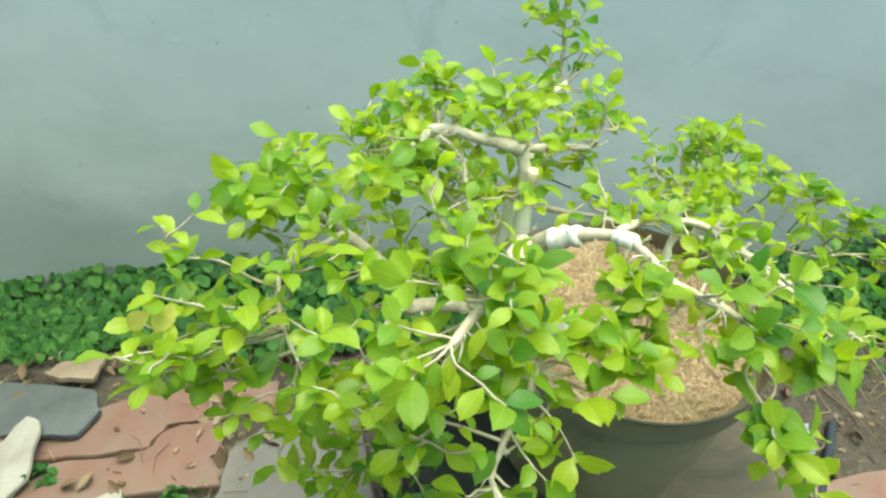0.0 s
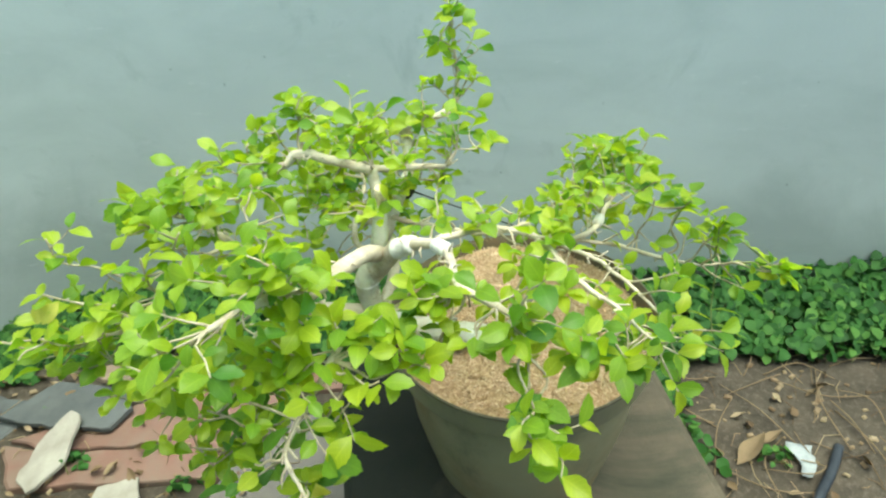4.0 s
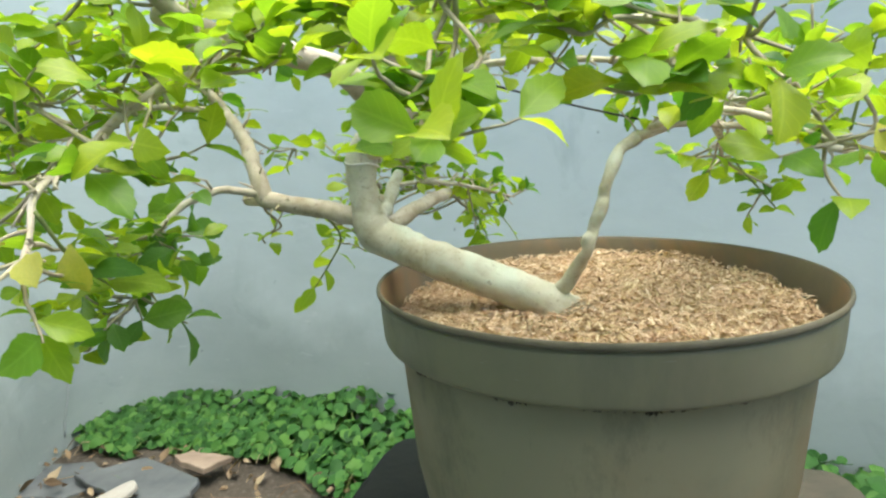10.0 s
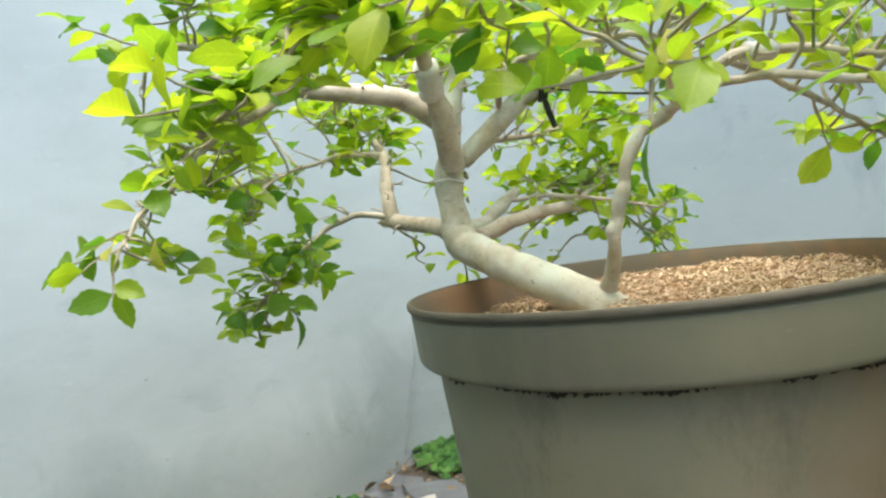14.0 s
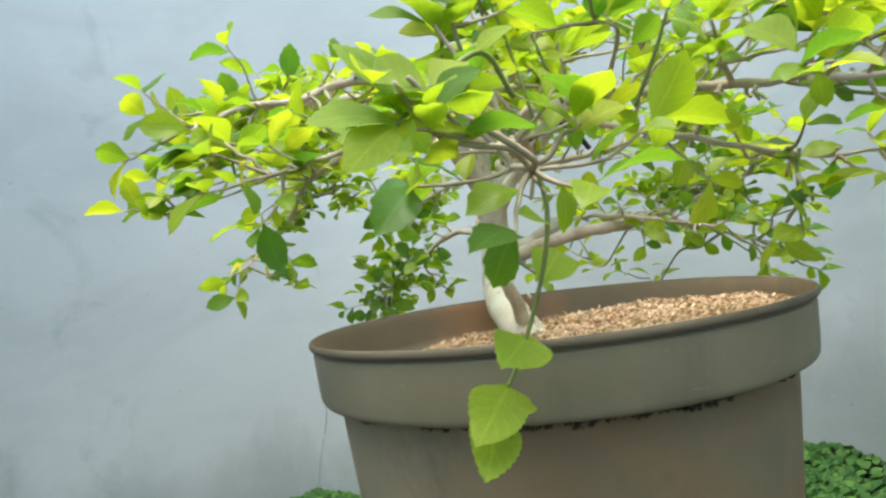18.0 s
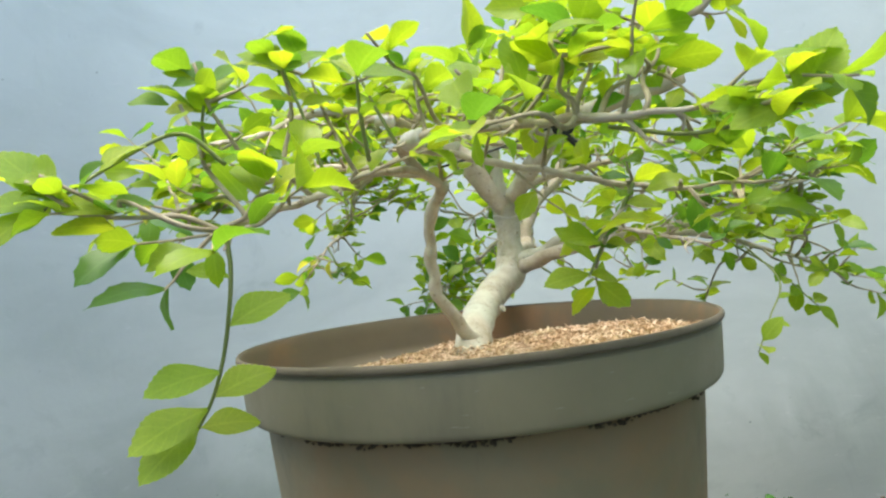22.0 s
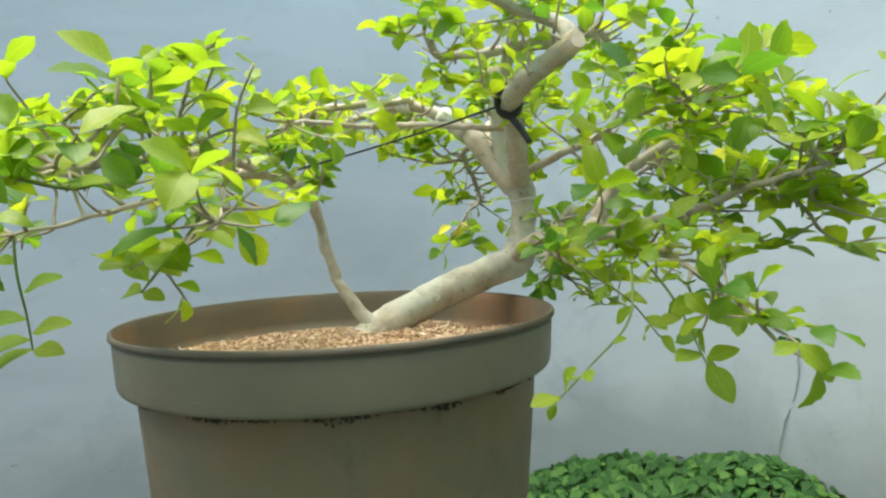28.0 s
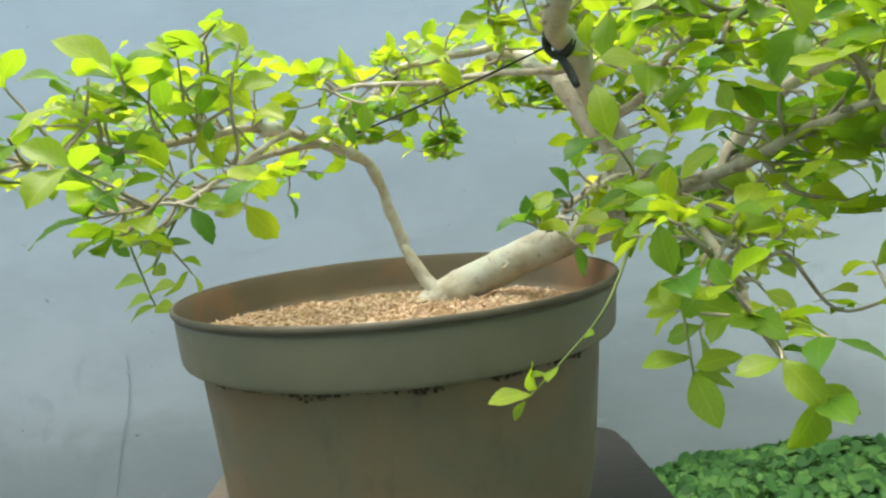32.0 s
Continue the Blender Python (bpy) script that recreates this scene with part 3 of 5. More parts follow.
def clothe(ob, line, seed, gap=0.016, length=(0.03, 0.085), size=0.034, begin=0.25, single=False, upward=0.35, tuft=True, dark=False, droop=0.0, spread=1.0):
    """Shoots with leaves along a branch, outward and up."""
    rng = random.Random(seed)
    heap, twigs = Heap(), Heap()
    walked, total = 0.0, sum((Vector(a[:3]) - Vector(b[:3])).length for a, b in zip(line, line[1:]))
    want = total * begin
    for a, b in zip(line, line[1:]):
        va, vb = Vector(a[:3]), Vector(b[:3])
        walked += (vb - va).length
        while want < walked:
            want += gap * rng.uniform(0.6, 1.4)
            axis = (vb - va).normalized()
            out = Matrix.Rotation(rng.uniform(0, 6.3), 3, axis) @ axis.orthogonal().normalized()
            out.z = out.z * 0.6 + upward
            way = (axis * rng.uniform(0.1, 0.9) + out * spread).normalized()
            sprout(ob, heap, twigs, vb, way, rng.uniform(*length), rng, size, single, droop=droop)
    if tuft:
        end = Vector(line[-1][:3])
        axis = (end - Vector(line[-3][:3])).normalized()
        for _ in range(3):
            sprout(ob, heap, twigs, end, axis + Vector((rng.gauss(0, 0.5), rng.gauss(0, 0.5), rng.gauss(0.1, 0.3))), rng.uniform(*length), rng, size, single, bare=0.1, droop=droop)
    stubs = Heap()
    for i in range(len(line) // 5, len(line) - 2):
        if line[0][3] != 0.0082 and rng.random() < 0.35:
            c, r = Vector(line[i][:3]), line[i][3]
            axis = (Vector(line[i + 1][:3]) - c).normalized()
            out = (Matrix.Rotation(rng.uniform(0, 6.3), 3, axis) @ axis.orthogonal().normalized() + axis * rng.uniform(0.0, 0.8)).normalized()
            n = rng.uniform(0.006, 0.020)
            kink = Vector((rng.gauss(0, 0.002), rng.gauss(0, 0.002), rng.gauss(0, 0.002)))
            tip = c + out * (r * 0.6 + n)
            stubs.add(*tube([(*(c + out * r * 0.6), 0.0016), (*(c + out * (r * 0.6 + n * 0.5) + kink), 0.0013), (*tip, 0.0008)], 5))
            if rng.random() < 0.4:
                stubs.add(*tube([(*(c + out * (r * 0.6 + n * 0.5) + kink), 0.0010), (*(tip + axis * 0.006 + kink), 0.0006)], 4))
    if stubs.verts:
        tagged(part("stub_growth", stubs.mesh("stub_growth", BARK_YOUNG), None, ob), "short pale dead twig stubs", kind="stuff")
    if heap.verts:
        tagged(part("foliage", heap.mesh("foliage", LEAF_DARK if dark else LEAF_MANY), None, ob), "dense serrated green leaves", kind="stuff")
    if twigs.verts:
        tagged(part("twig_growth", twigs.mesh("twig_growth", TWIG_BARK), None, ob), "fine brown shoots", kind="stuff")


trunk, _ = branch("trunk", [(-0.012, -0.012, -0.054, 0.0190), (-0.041, -0.017, -0.026, 0.0182), (-0.094, -0.024, -0.003, 0.0174), (-0.149, -0.022, 0.017, 0.0170), (-0.183, -0.016, 0.029, 0.0172), (-0.203, -0.013, 0.036, 0.0184), (-0.213, -0.012, 0.050, 0.0178), (-0.2155, -0.012, 0.067, 0.0152), (-0.219, -0.012, 0.090, 0.0142), (-0.217, -0.012, 0.110, 0.0152), (-0.208, -0.013, 0.130, 0.0140)], BARK, 20, 0.12, "smooth pale grey trunk lying low over the mulch then rising", 10)
part("root_flare", mesh_of("root_flare", *tube(spline(lifted([(0.016, -0.006, -0.066, 0.013), (-0.008, -0.012, -0.047, 0.018), (-0.045, -0.016, -0.028, 0.018)]), 8), 14, 0.2), BARK), None, tree, "pale root flare sinking into mulch")

NODES = []


def grow(name, rows, gap, lengths, size, begin, single, seed, upward, dark, droop, label=""):
    thick = rows[0][3] > 0.008
    ob, line = branch(name, rows, BARK if thick and rows[-1][3] > 0.004 else BARK_YOUNG, 12 if thick else 9, 0.16, label)
    NODES.extend((ob, p) for p in line[len(line) // 4:])
    clothe(ob, line, seed, gap, lengths, size, begin, single, upward, True, dark, droop)


grow("stem", [(-0.206, 0.000, 0.125, 0.0115), (-0.178, 0.040, 0.165, 0.0110), (-0.158, 0.066, 0.190, 0.0105), (-0.140, 0.105, 0.198, 0.0095), (-0.136, 0.140, 0.205, 0.0088), (-0.136, 0.188, 0.216, 0.0085), (-0.138, 0.170, 0.238, 0.0060), (-0.104, 0.155, 0.252, 0.0050), (-0.066, 0.172, 0.258, 0.0044)],
     0.0228, (0.03, 0.07), 0.0255, 0.45, False, 11, 0.35, False, 0)
grow("stem", [(-0.209, -0.010, 0.116, 0.0118), (-0.200, -0.018, 0.148, 0.0112), (-0.192, -0.016, 0.185, 0.0100), (-0.188, -0.004, 0.225, 0.0084), (-0.190, 0.008, 0.250, 0.0072), (-0.190, 0.012, 0.264, 0.0064)],
     0.0380, (0.02, 0.05), 0.0235, 0.65, False, 12, 0.3, False, 0)
grow("branch", [(-0.192, 0.010, 0.262, 0.0066), (-0.213, 0.018, 0.268, 0.0068), (-0.232, 0.030, 0.268, 0.0062), (-0.258, 0.033, 0.278, 0.0062), (-0.282, 0.047, 0.277, 0.0054), (-0.300, 0.046, 0.262, 0.0044), (-0.345, 0.045, 0.236, 0.0030)],
     0.0180, (0.03, 0.075), 0.0280, 0.55, False, 13, 0.4, False, 0)
grow("branch", [(-0.190, 0.012, 0.262, 0.0050), (-0.160, 0.022, 0.254, 0.0046), (-0.131, 0.033, 0.247, 0.0040), (-0.098, 0.034, 0.243, 0.0032), (-0.080, 0.040, 0.262, 0.0018)],
     0.0250, (0.025, 0.055), 0.0250, 0.55, False, 33, 0.3, False, 0)
grow("branch", [(-0.066, 0.172, 0.258, 0.0044), (-0.054, 0.212, 0.252, 0.0038), (-0.046, 0.235, 0.290, 0.0030), (-0.050, 0.245, 0.345, 0.0022)],
     0.0127, (0.025, 0.055), 0.0275, 0.2, False, 14, 0.4, False, 0)
grow("branch", [(-0.207, -0.013, 0.118, 0.0125), (-0.193, -0.029, 0.146, 0.0126), (-0.181, -0.043, 0.170, 0.0118), (-0.172, -0.058, 0.189, 0.0098), (-0.150, -0.083, 0.209, 0.0074), (-0.125, -0.113, 0.225, 0.0062), (-0.119, -0.142, 0.227, 0.0054), (-0.119, -0.190, 0.230, 0.0048), (-0.102, -0.209, 0.226, 0.0043), (-0.085, -0.222, 0.221, 0.0038), (-0.068, -0.236, 0.214, 0.0026)],
     0.0300, (0.03, 0.07), 0.0300, 0.66, False, 15, 0.3, False, 0)
grow("branch", [(-0.128, -0.105, 0.228, 0.0042), (-0.065, -0.080, 0.216, 0.0038), (-0.015, -0.100, 0.211, 0.0035), (0.003, -0.150, 0.210, 0.0034), (0.023, -0.182, 0.194, 0.0029), (0.052, -0.221, 0.185, 0.0021), (0.075, -0.255, 0.170, 0.0015)],
     0.0390, (0.03, 0.07), 0.0285, 0.3, False, 16, 0.2, False, 0.03)
grow("branch", [(-0.194, -0.026, 0.160, 0.0112), (-0.210, -0.062, 0.188, 0.0108), (-0.235, -0.095, 0.200, 0.0100), (-0.257, -0.130, 0.207, 0.0092), (-0.277, -0.158, 0.215, 0.0085), (-0.296, -0.166, 0.230, 0.0070), (-0.302, -0.190, 0.245, 0.0058), (-0.322, -0.222, 0.262, 0.0045), (-0.352, -0.255, 0.268, 0.0030)],
     0.0193, (0.03, 0.08), 0.0313, 0.35, False, 17, 0.35, False, 0)
grow("branch", [(-0.262, -0.160, 0.205, 0.0040), (-0.246, -0.200, 0.182, 0.0039), (-0.256, -0.219, 0.174, 0.0038), (-0.270, -0.236, 0.163, 0.0035), (-0.286, -0.250, 0.147, 0.0034), (-0.302, -0.263, 0.130, 0.0030), (-0.312, -0.280, 0.114, 0.0025), (-0.302, -0.302, 0.100, 0.0021), (-0.294, -0.322, 0.075, 0.0015)],
     0.0396, (0.03, 0.08), 0.0319, 0.25, False, 18, 0.05, False, 0.05)
grow("branch", [(-0.212, -0.012, 0.050, 0.0105), (-0.250, -0.012, 0.061, 0.0095), (-0.287, -0.009, 0.067, 0.0090), (-0.322, -0.012, 0.074, 0.0090), (-0.330, -0.012, 0.097, 0.0080), (-0.350, 0.006, 0.131, 0.0072), (-0.388, 0.034, 0.164, 0.0062), (-0.398, 0.031, 0.178, 0.0052), (-0.430, 0.045, 0.200, 0.0035), (-0.455, 0.040, 0.215, 0.0022)],
     0.0177, (0.03, 0.08), 0.0324, 0.6, False, 19, 0.3, False, 0)
grow("branch", [(-0.386, 0.030, 0.164, 0.0037), (-0.427, -0.004, 0.171, 0.0033), (-0.462, -0.022, 0.168, 0.0028), (-0.470, -0.076, 0.153, 0.0023), (-0.458, -0.120, 0.128, 0.0016)],
     0.0214, (0.03, 0.075), 0.0324, 0.15, False, 20, 0.15, False, 0.03)
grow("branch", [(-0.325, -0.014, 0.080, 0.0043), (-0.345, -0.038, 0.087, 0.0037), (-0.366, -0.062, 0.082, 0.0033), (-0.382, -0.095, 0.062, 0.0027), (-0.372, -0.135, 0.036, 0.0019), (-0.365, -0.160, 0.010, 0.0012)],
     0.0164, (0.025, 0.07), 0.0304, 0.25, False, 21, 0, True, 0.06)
grow("low_shoot", [(-0.036, -0.011, -0.022, 0.0082), (-0.009, -0.032, 0.022, 0.0054), (-0.005, -0.0350, 0.035, 0.0058), (-0.0015, -0.0335, 0.043, 0.0049), (0.002, -0.0345, 0.056, 0.0050), (0.0055, -0.0335, 0.067, 0.0057), (0.0065, -0.0310, 0.075, 0.0047), (0.010, -0.030, 0.087, 0.0048), (0.0165, -0.0245, 0.099, 0.0057), (0.022, -0.015, 0.112, 0.0050), (0.038, -0.004, 0.124, 0.0048)],
     0.2530, (0.02, 0.03), 0.0196, 0.97, False, 22, 0.3, False, 0)
grow("branch", [(0.034, -0.006, 0.121, 0.0043), (0.064, -0.014, 0.132, 0.0041), (0.094, -0.014, 0.147, 0.0039), (0.120, 0.022, 0.147, 0.0036), (0.150, 0.066, 0.139, 0.0032), (0.180, 0.103, 0.130, 0.0026), (0.205, 0.150, 0.120, 0.0019), (0.215, 0.190, 0.117, 0.0012)],
     0.0300, (0.03, 0.075), 0.0300, 0.2, False, 23, 0.45, False, 0)
grow("branch", [(0.060, -0.012, 0.131, 0.0032), (0.118, -0.028, 0.126, 0.0030), (0.180, -0.044, 0.106, 0.0026), (0.232, -0.054, 0.091, 0.0020), (0.268, -0.050, 0.084, 0.0015)],
     0.0330, (0.03, 0.07), 0.0300, 0.2, False, 54, 0.45, False, 0)
grow("branch", [(0.090, -0.006, 0.144, 0.0027), (0.112, 0.070, 0.118, 0.0023), (0.126, 0.155, 0.090, 0.0017), (0.135, 0.205, 0.085, 0.0011)],
     0.0290, (0.03, 0.07), 0.0290, 0.25, False, 25, 0.3, False, 0)
grow("branch", [(0.045, -0.008, 0.128, 0.0031), (0.080, -0.080, 0.142, 0.0027), (0.110, -0.140, 0.132, 0.0022), (0.134, -0.190, 0.118, 0.0015)],
     0.0342, (0.03, 0.07), 0.0290, 0.25, False, 26, 0.35, False, 0)
grow("branch", [(-0.172, 0.030, 0.176, 0.0036), (-0.112, -0.024, 0.186, 0.0032), (-0.062, -0.050, 0.188, 0.0030), (-0.028, -0.045, 0.186, 0.0027), (0.022, -0.022, 0.184, 0.0023), (0.044, 0.008, 0.176, 0.0016)],
     0.0222, (0.03, 0.065), 0.0255, 0.3, False, 27, 0, False, 0.05)
branch("side_stub", [(-0.208, 0.000, 0.050, 0.0088), (-0.212, 0.035, 0.061, 0.0078), (-0.213, 0.062, 0.076, 0.0070), (-0.214, 0.086, 0.090, 0.0060)], BARK, 12, 0.2, "short pruned stub with a rough end")
grow("branch", [(-0.212, 0.070, 0.080, 0.0030), (-0.198, 0.090, 0.080, 0.0027), (-0.172, 0.110, 0.076, 0.0025), (-0.145, 0.142, 0.068, 0.0022), (-0.122, 0.175, 0.058, 0.0018), (-0.108, 0.205, 0.050, 0.0012)],
     0.0240, (0.015, 0.035), 0.0200, 0.12, False, 28, 0.25, False, 0.02)
grow("branch", [(-0.200, 0.004, 0.044, 0.0090), (-0.180, 0.058, 0.058, 0.0074), (-0.170, 0.118, 0.064, 0.0060), (-0.189, 0.156, 0.067, 0.0050), (-0.215, 0.215, 0.078, 0.0040), (-0.237, 0.279, 0.099, 0.0028), (-0.246, 0.320, 0.108, 0.0017)],
     0.0222, (0.03, 0.085), 0.0335, 0.3, False, 29, 0.45, False, 0)
grow("branch", [(-0.180, 0.138, 0.065, 0.0041), (-0.192, 0.200, 0.060, 0.0033), (-0.186, 0.265, 0.036, 0.0023), (-0.178, 0.317, 0.010, 0.0014)],
     0.0270, (0.025, 0.055), 0.0250, 0.2, False, 30, 0.1, False, 0.03)
grow("branch", [(-0.206, 0.003, 0.130, 0.0047), (-0.225, 0.030, 0.145, 0.0042), (-0.224, 0.070, 0.150, 0.0037), (-0.214, 0.118, 0.153, 0.0031), (-0.206, 0.170, 0.162, 0.0023), (-0.225, 0.225, 0.172, 0.0016)],
     0.0214, (0.03, 0.08), 0.0333, 0.35, False, 31, 0.4, False, 0)


def tips(places, size, seed, leaves=(5, 8), single=True, spread=0.5, extra=1):
    """Shoots that leave the nearest branch and end in a tuft at each place."""
    rng = random.Random(seed)
    for x, y, z in places:
        end = Vector((x, y, z)) + LIFT
        ob, node = min(NODES, key=lambda n: (Vector(n[1][:3]) - end).length + 0.5 * max(0.0, n[1][2] - end.z))
        start = Vector(node[:3])
        d = end - start
        rows = [(*start, min(node[3], 0.0019))]
        for k in (0.25, 0.5, 0.75):
            bend = Vector((rng.gauss(0, 0.05), rng.gauss(0, 0.05), rng.gauss(-0.05, 0.05))) * d.length
            rows.append((*(start + d * k + bend), 0.0018 - 0.0009 * k))
        line = spline(rows + [(*end, 0.0010)], 5)
        shoot = part("shoot", mesh_of("shoot", *tube(line, 6), TWIG_BARK), None, ob)
        heap, twigs = Heap(), Heap()
        away = d.normalized() * 0.6 + Vector((x + 0.05, y, 0)).normalized() * 0.5 + Vector((0, 0, 0.35))
        n = rng.randint(*leaves)
        turn = rng.uniform(0, 6.3)
        for k in range(n):
            t = 0.55 + 0.45 * (k + 1) / n
            at = Vector(line[min(int(t * (len(line) - 1)), len(line) - 1)][:3]) + Vector((rng.gauss(0, 0.004), rng.gauss(0, 0.004), rng.gauss(0, 0.004)))
            turn += 2.4
            out = Vector((math.cos(turn), math.sin(turn), rng.uniform(-0.25, 0.5)))
            way = out + away * (0.3 + 0.7 * t) * spread
            scatter_leaf(ob, heap, at, way, Vector((rng.gauss(0, 0.4), rng.gauss(0, 0.4), 1)) + away * 0.2, size * rng.uniform(0.7, 1.15), rng, single)
        for _ in range(extra):
            k = rng.randrange(len(line) // 2, len(line))
            way = Vector((rng.gauss(0, 1), rng.gauss(0, 1), rng.gauss(0.15, 0.4)))
            sprout(ob, heap, twigs, line[k][:3], way, rng.uniform(0.025, 0.055), rng, size * 0.85, False)
        if heap.verts:
            tagged(part("foliage", heap.mesh("foliage", LEAF_MANY), None, ob), kind="stuff")
        tagged(part("twig_growth", twigs.mesh("twig_growth", TWIG_BARK), None, ob), kind="stuff")


tips([(-0.266, 0.093, 0.333), (-0.175, 0.073, 0.307), (-0.064, 0.304, 0.306), (-0.025, 0.074, 0.248), (-0.045, 0.250, 0.380), (-0.429, 0.119, 0.234), (-0.559, -0.054, 0.260), (-0.577, -0.080, 0.204), (-0.413, -0.066, 0.255), (-0.522, 0.097, 0.169), (-0.350, 0.090, 0.270), (-0.110, 0.120, 0.290), (-0.150, -0.010, 0.275), (-0.250, 0.060, 0.318), (-0.200, 0.050, 0.310)], 0.030, 61, (7, 10), False, extra=2)
tips([(-0.120, -0.060, 0.235), (-0.080, -0.090, 0.235), (-0.020, -0.060, 0.220), (0.030, -0.070, 0.205), (0.080, -0.030, 0.200), (0.000, -0.120, 0.225), (0.060, 0.020, 0.200), (0.110, 0.010, 0.205)], 0.027, 74, (6, 9), False, extra=1)
tips([(-0.119, -0.147, 0.200), (-0.085, -0.194, 0.200), (-0.048, -0.237, 0.195), (-0.121, -0.248, 0.200), (-0.046, -0.141, 0.205), (-0.009, -0.190, 0.200), (-0.148, -0.200, 0.200), (-0.178, -0.245, 0.200), (-0.006, -0.116, 0.205)], 0.027, 75, (6, 9), False, extra=1)
tips([(-0.283, -0.231, 0.311), (-0.380, -0.252, 0.164), (-0.252, -0.250, 0.113), (-0.186, -0.195, 0.214), (-0.350, -0.162, 0.165), (-0.391, -0.216, 0.190), (-0.324, -0.176, 0.282), (-0.304, -0.239, 0.299), (-0.306, -0.227, 0.178)], 0.031, 62, (7, 10), extra=3)
tips([(-0.062, -0.330, 0.122), (-0.072, -0.313, 0.150), (-0.015, -0.277, 0.182), (-0.045, -0.326, 0.140), (0.025, -0.255, 0.147)], 0.033, 70, (8, 10), extra=2)
tips([(-0.480, -0.020, 0.240), (-0.500, 0.030, 0.220), (-0.450, -0.100, 0.250), (-0.420, 0.020, 0.260), (-0.460, 0.070, 0.230), (-0.400, -0.140, 0.260), (-0.440, -0.180, 0.220), (-0.360, -0.060, 0.285), (-0.380, 0.050, 0.280), (-0.500, -0.120, 0.200), (-0.450, -0.200, 0.170), (-0.420, -0.250, 0.200), (-0.330, -0.100, 0.300)], 0.031, 71, (6, 9), False, extra=2)
tips([(-0.370, -0.140, 0.020), (-0.400, -0.100, 0.050), (-0.360, -0.180, 0.060), (-0.330, -0.160, 0.030), (-0.390, -0.170, 0.000), (-0.350, -0.130, 0.070), (-0.460, -0.137, -0.045), (-0.490, -0.144, -0.010), (-0.440, -0.120, 0.000), (-0.430, -0.150, -0.030), (-0.500, -0.120, 0.030), (-0.470, -0.100, 0.050), (-0.398, -0.059, 0.005)], 0.029, 72, (5, 7), False, extra=1)
tips([(-0.550, -0.100, 0.100), (-0.540, -0.125, 0.070), (-0.600, -0.060, 0.155), (-0.605, -0.100, 0.110), (-0.610, -0.130, 0.185), (-0.570, -0.130, 0.180), (-0.560, -0.090, 0.140)], 0.029, 73, (7, 9), False, extra=2)
tips([(-0.297, -0.287, 0.076), (-0.296, -0.280, 0.055), (-0.340, -0.290, 0.120)], 0.032, 67, (3, 4), extra=0)
tips([(-0.022, -0.249, 0.193), (0.018, -0.250, 0.194), (-0.057, -0.240, 0.216), (-0.147, -0.207, 0.234), (-0.188, -0.219, 0.208), (-0.145, -0.215, 0.175), (-0.271, -0.204, 0.262), (0.075, -0.218, 0.150), (0.105, -0.224, 0.149), (0.123, -0.169, 0.121), (0.040, -0.260, 0.160)], 0.031, 63)
tips([(0.120, 0.118, 0.200), (0.153, -0.054, 0.211), (0.250, -0.083, 0.159), (0.244, -0.076, 0.183), (0.201, -0.058, 0.202), (0.194, 0.010, 0.197), (0.211, 0.067, 0.159), (0.258, 0.085, 0.119), (0.190, 0.139, 0.159), (0.327, -0.100, 0.114)], 0.030, 64)
tips([(0.222, 0.210, 0.111), (0.242, 0.225, 0.112), (0.252, -0.015, 0.110), (0.330, -0.105, 0.112)], 0.029, 68, (4, 5), extra=0)
tips([(0.221, 0.120, 0.160), (0.182, 0.170, 0.172), (0.181, 0.127, 0.057), (0.164, 0.168, 0.182), (0.116, 0.101, 0.218), (0.094, 0.121, 0.199), (0.066, 0.148, 0.099), (0.161, 0.209, 0.070)], 0.030, 65)
tips([(-0.174, 0.230, 0.197), (-0.205, 0.231, 0.153), (-0.235, 0.293, 0.086), (-0.185, 0.291, 0.058), (-0.244, 0.268, 0.100), (-0.179, 0.317, 0.009), (-0.300, 0.250, 0.100), (-0.290, 0.180, 0.120), (-0.310, 0.120, 0.030), (-0.150, 0.300, 0.066)], 0.0270, 66, extra=2)
tips([(-0.300, 0.280, 0.140), (-0.330, 0.250, 0.120), (-0.280, 0.300, 0.160), (-0.360, 0.200, 0.130), (-0.250, 0.330, 0.120), (-0.320, 0.300, 0.080), (-0.270, 0.250, 0.175), (-0.220, 0.320, 0.130), (-0.340, 0.280, 0.050), (-0.300, 0.200, 0.160), (-0.360, 0.130, 0.110), (-0.310, 0.150, 0.080)], 0.028, 76, (6, 9), False, extra=2)
tips([(-0.316, -0.177, 0.268), (-0.275, -0.225, 0.235), (-0.247, -0.207, 0.215), (-0.199, -0.214, 0.207), (-0.151, -0.206, 0.213), (-0.312, -0.210, 0.205), (-0.364, -0.147, 0.250), (-0.378, -0.205, 0.217), (-0.077, -0.261, 0.205), (-0.210, -0.262, 0.180), (-0.160, -0.258, 0.185)], 0.034, 77, (7, 9), False, extra=0)
tips([(-0.234, 0.215, 0.140), (-0.313, 0.223, 0.120), (-0.229, 0.245, 0.080), (-0.153, 0.225, 0.060), (-0.282, 0.257, 0.050), (-0.168, 0.242, 0.172), (-0.258, 0.309, 0.080), (-0.411, 0.091, 0.200), (-0.445, 0.096, 0.250), (-0.296, 0.152, 0.210), (-0.469, 0.143, 0.200), (-0.153, 0.269, 0.190)], 0.031, 78, (6, 8), False, extra=1)
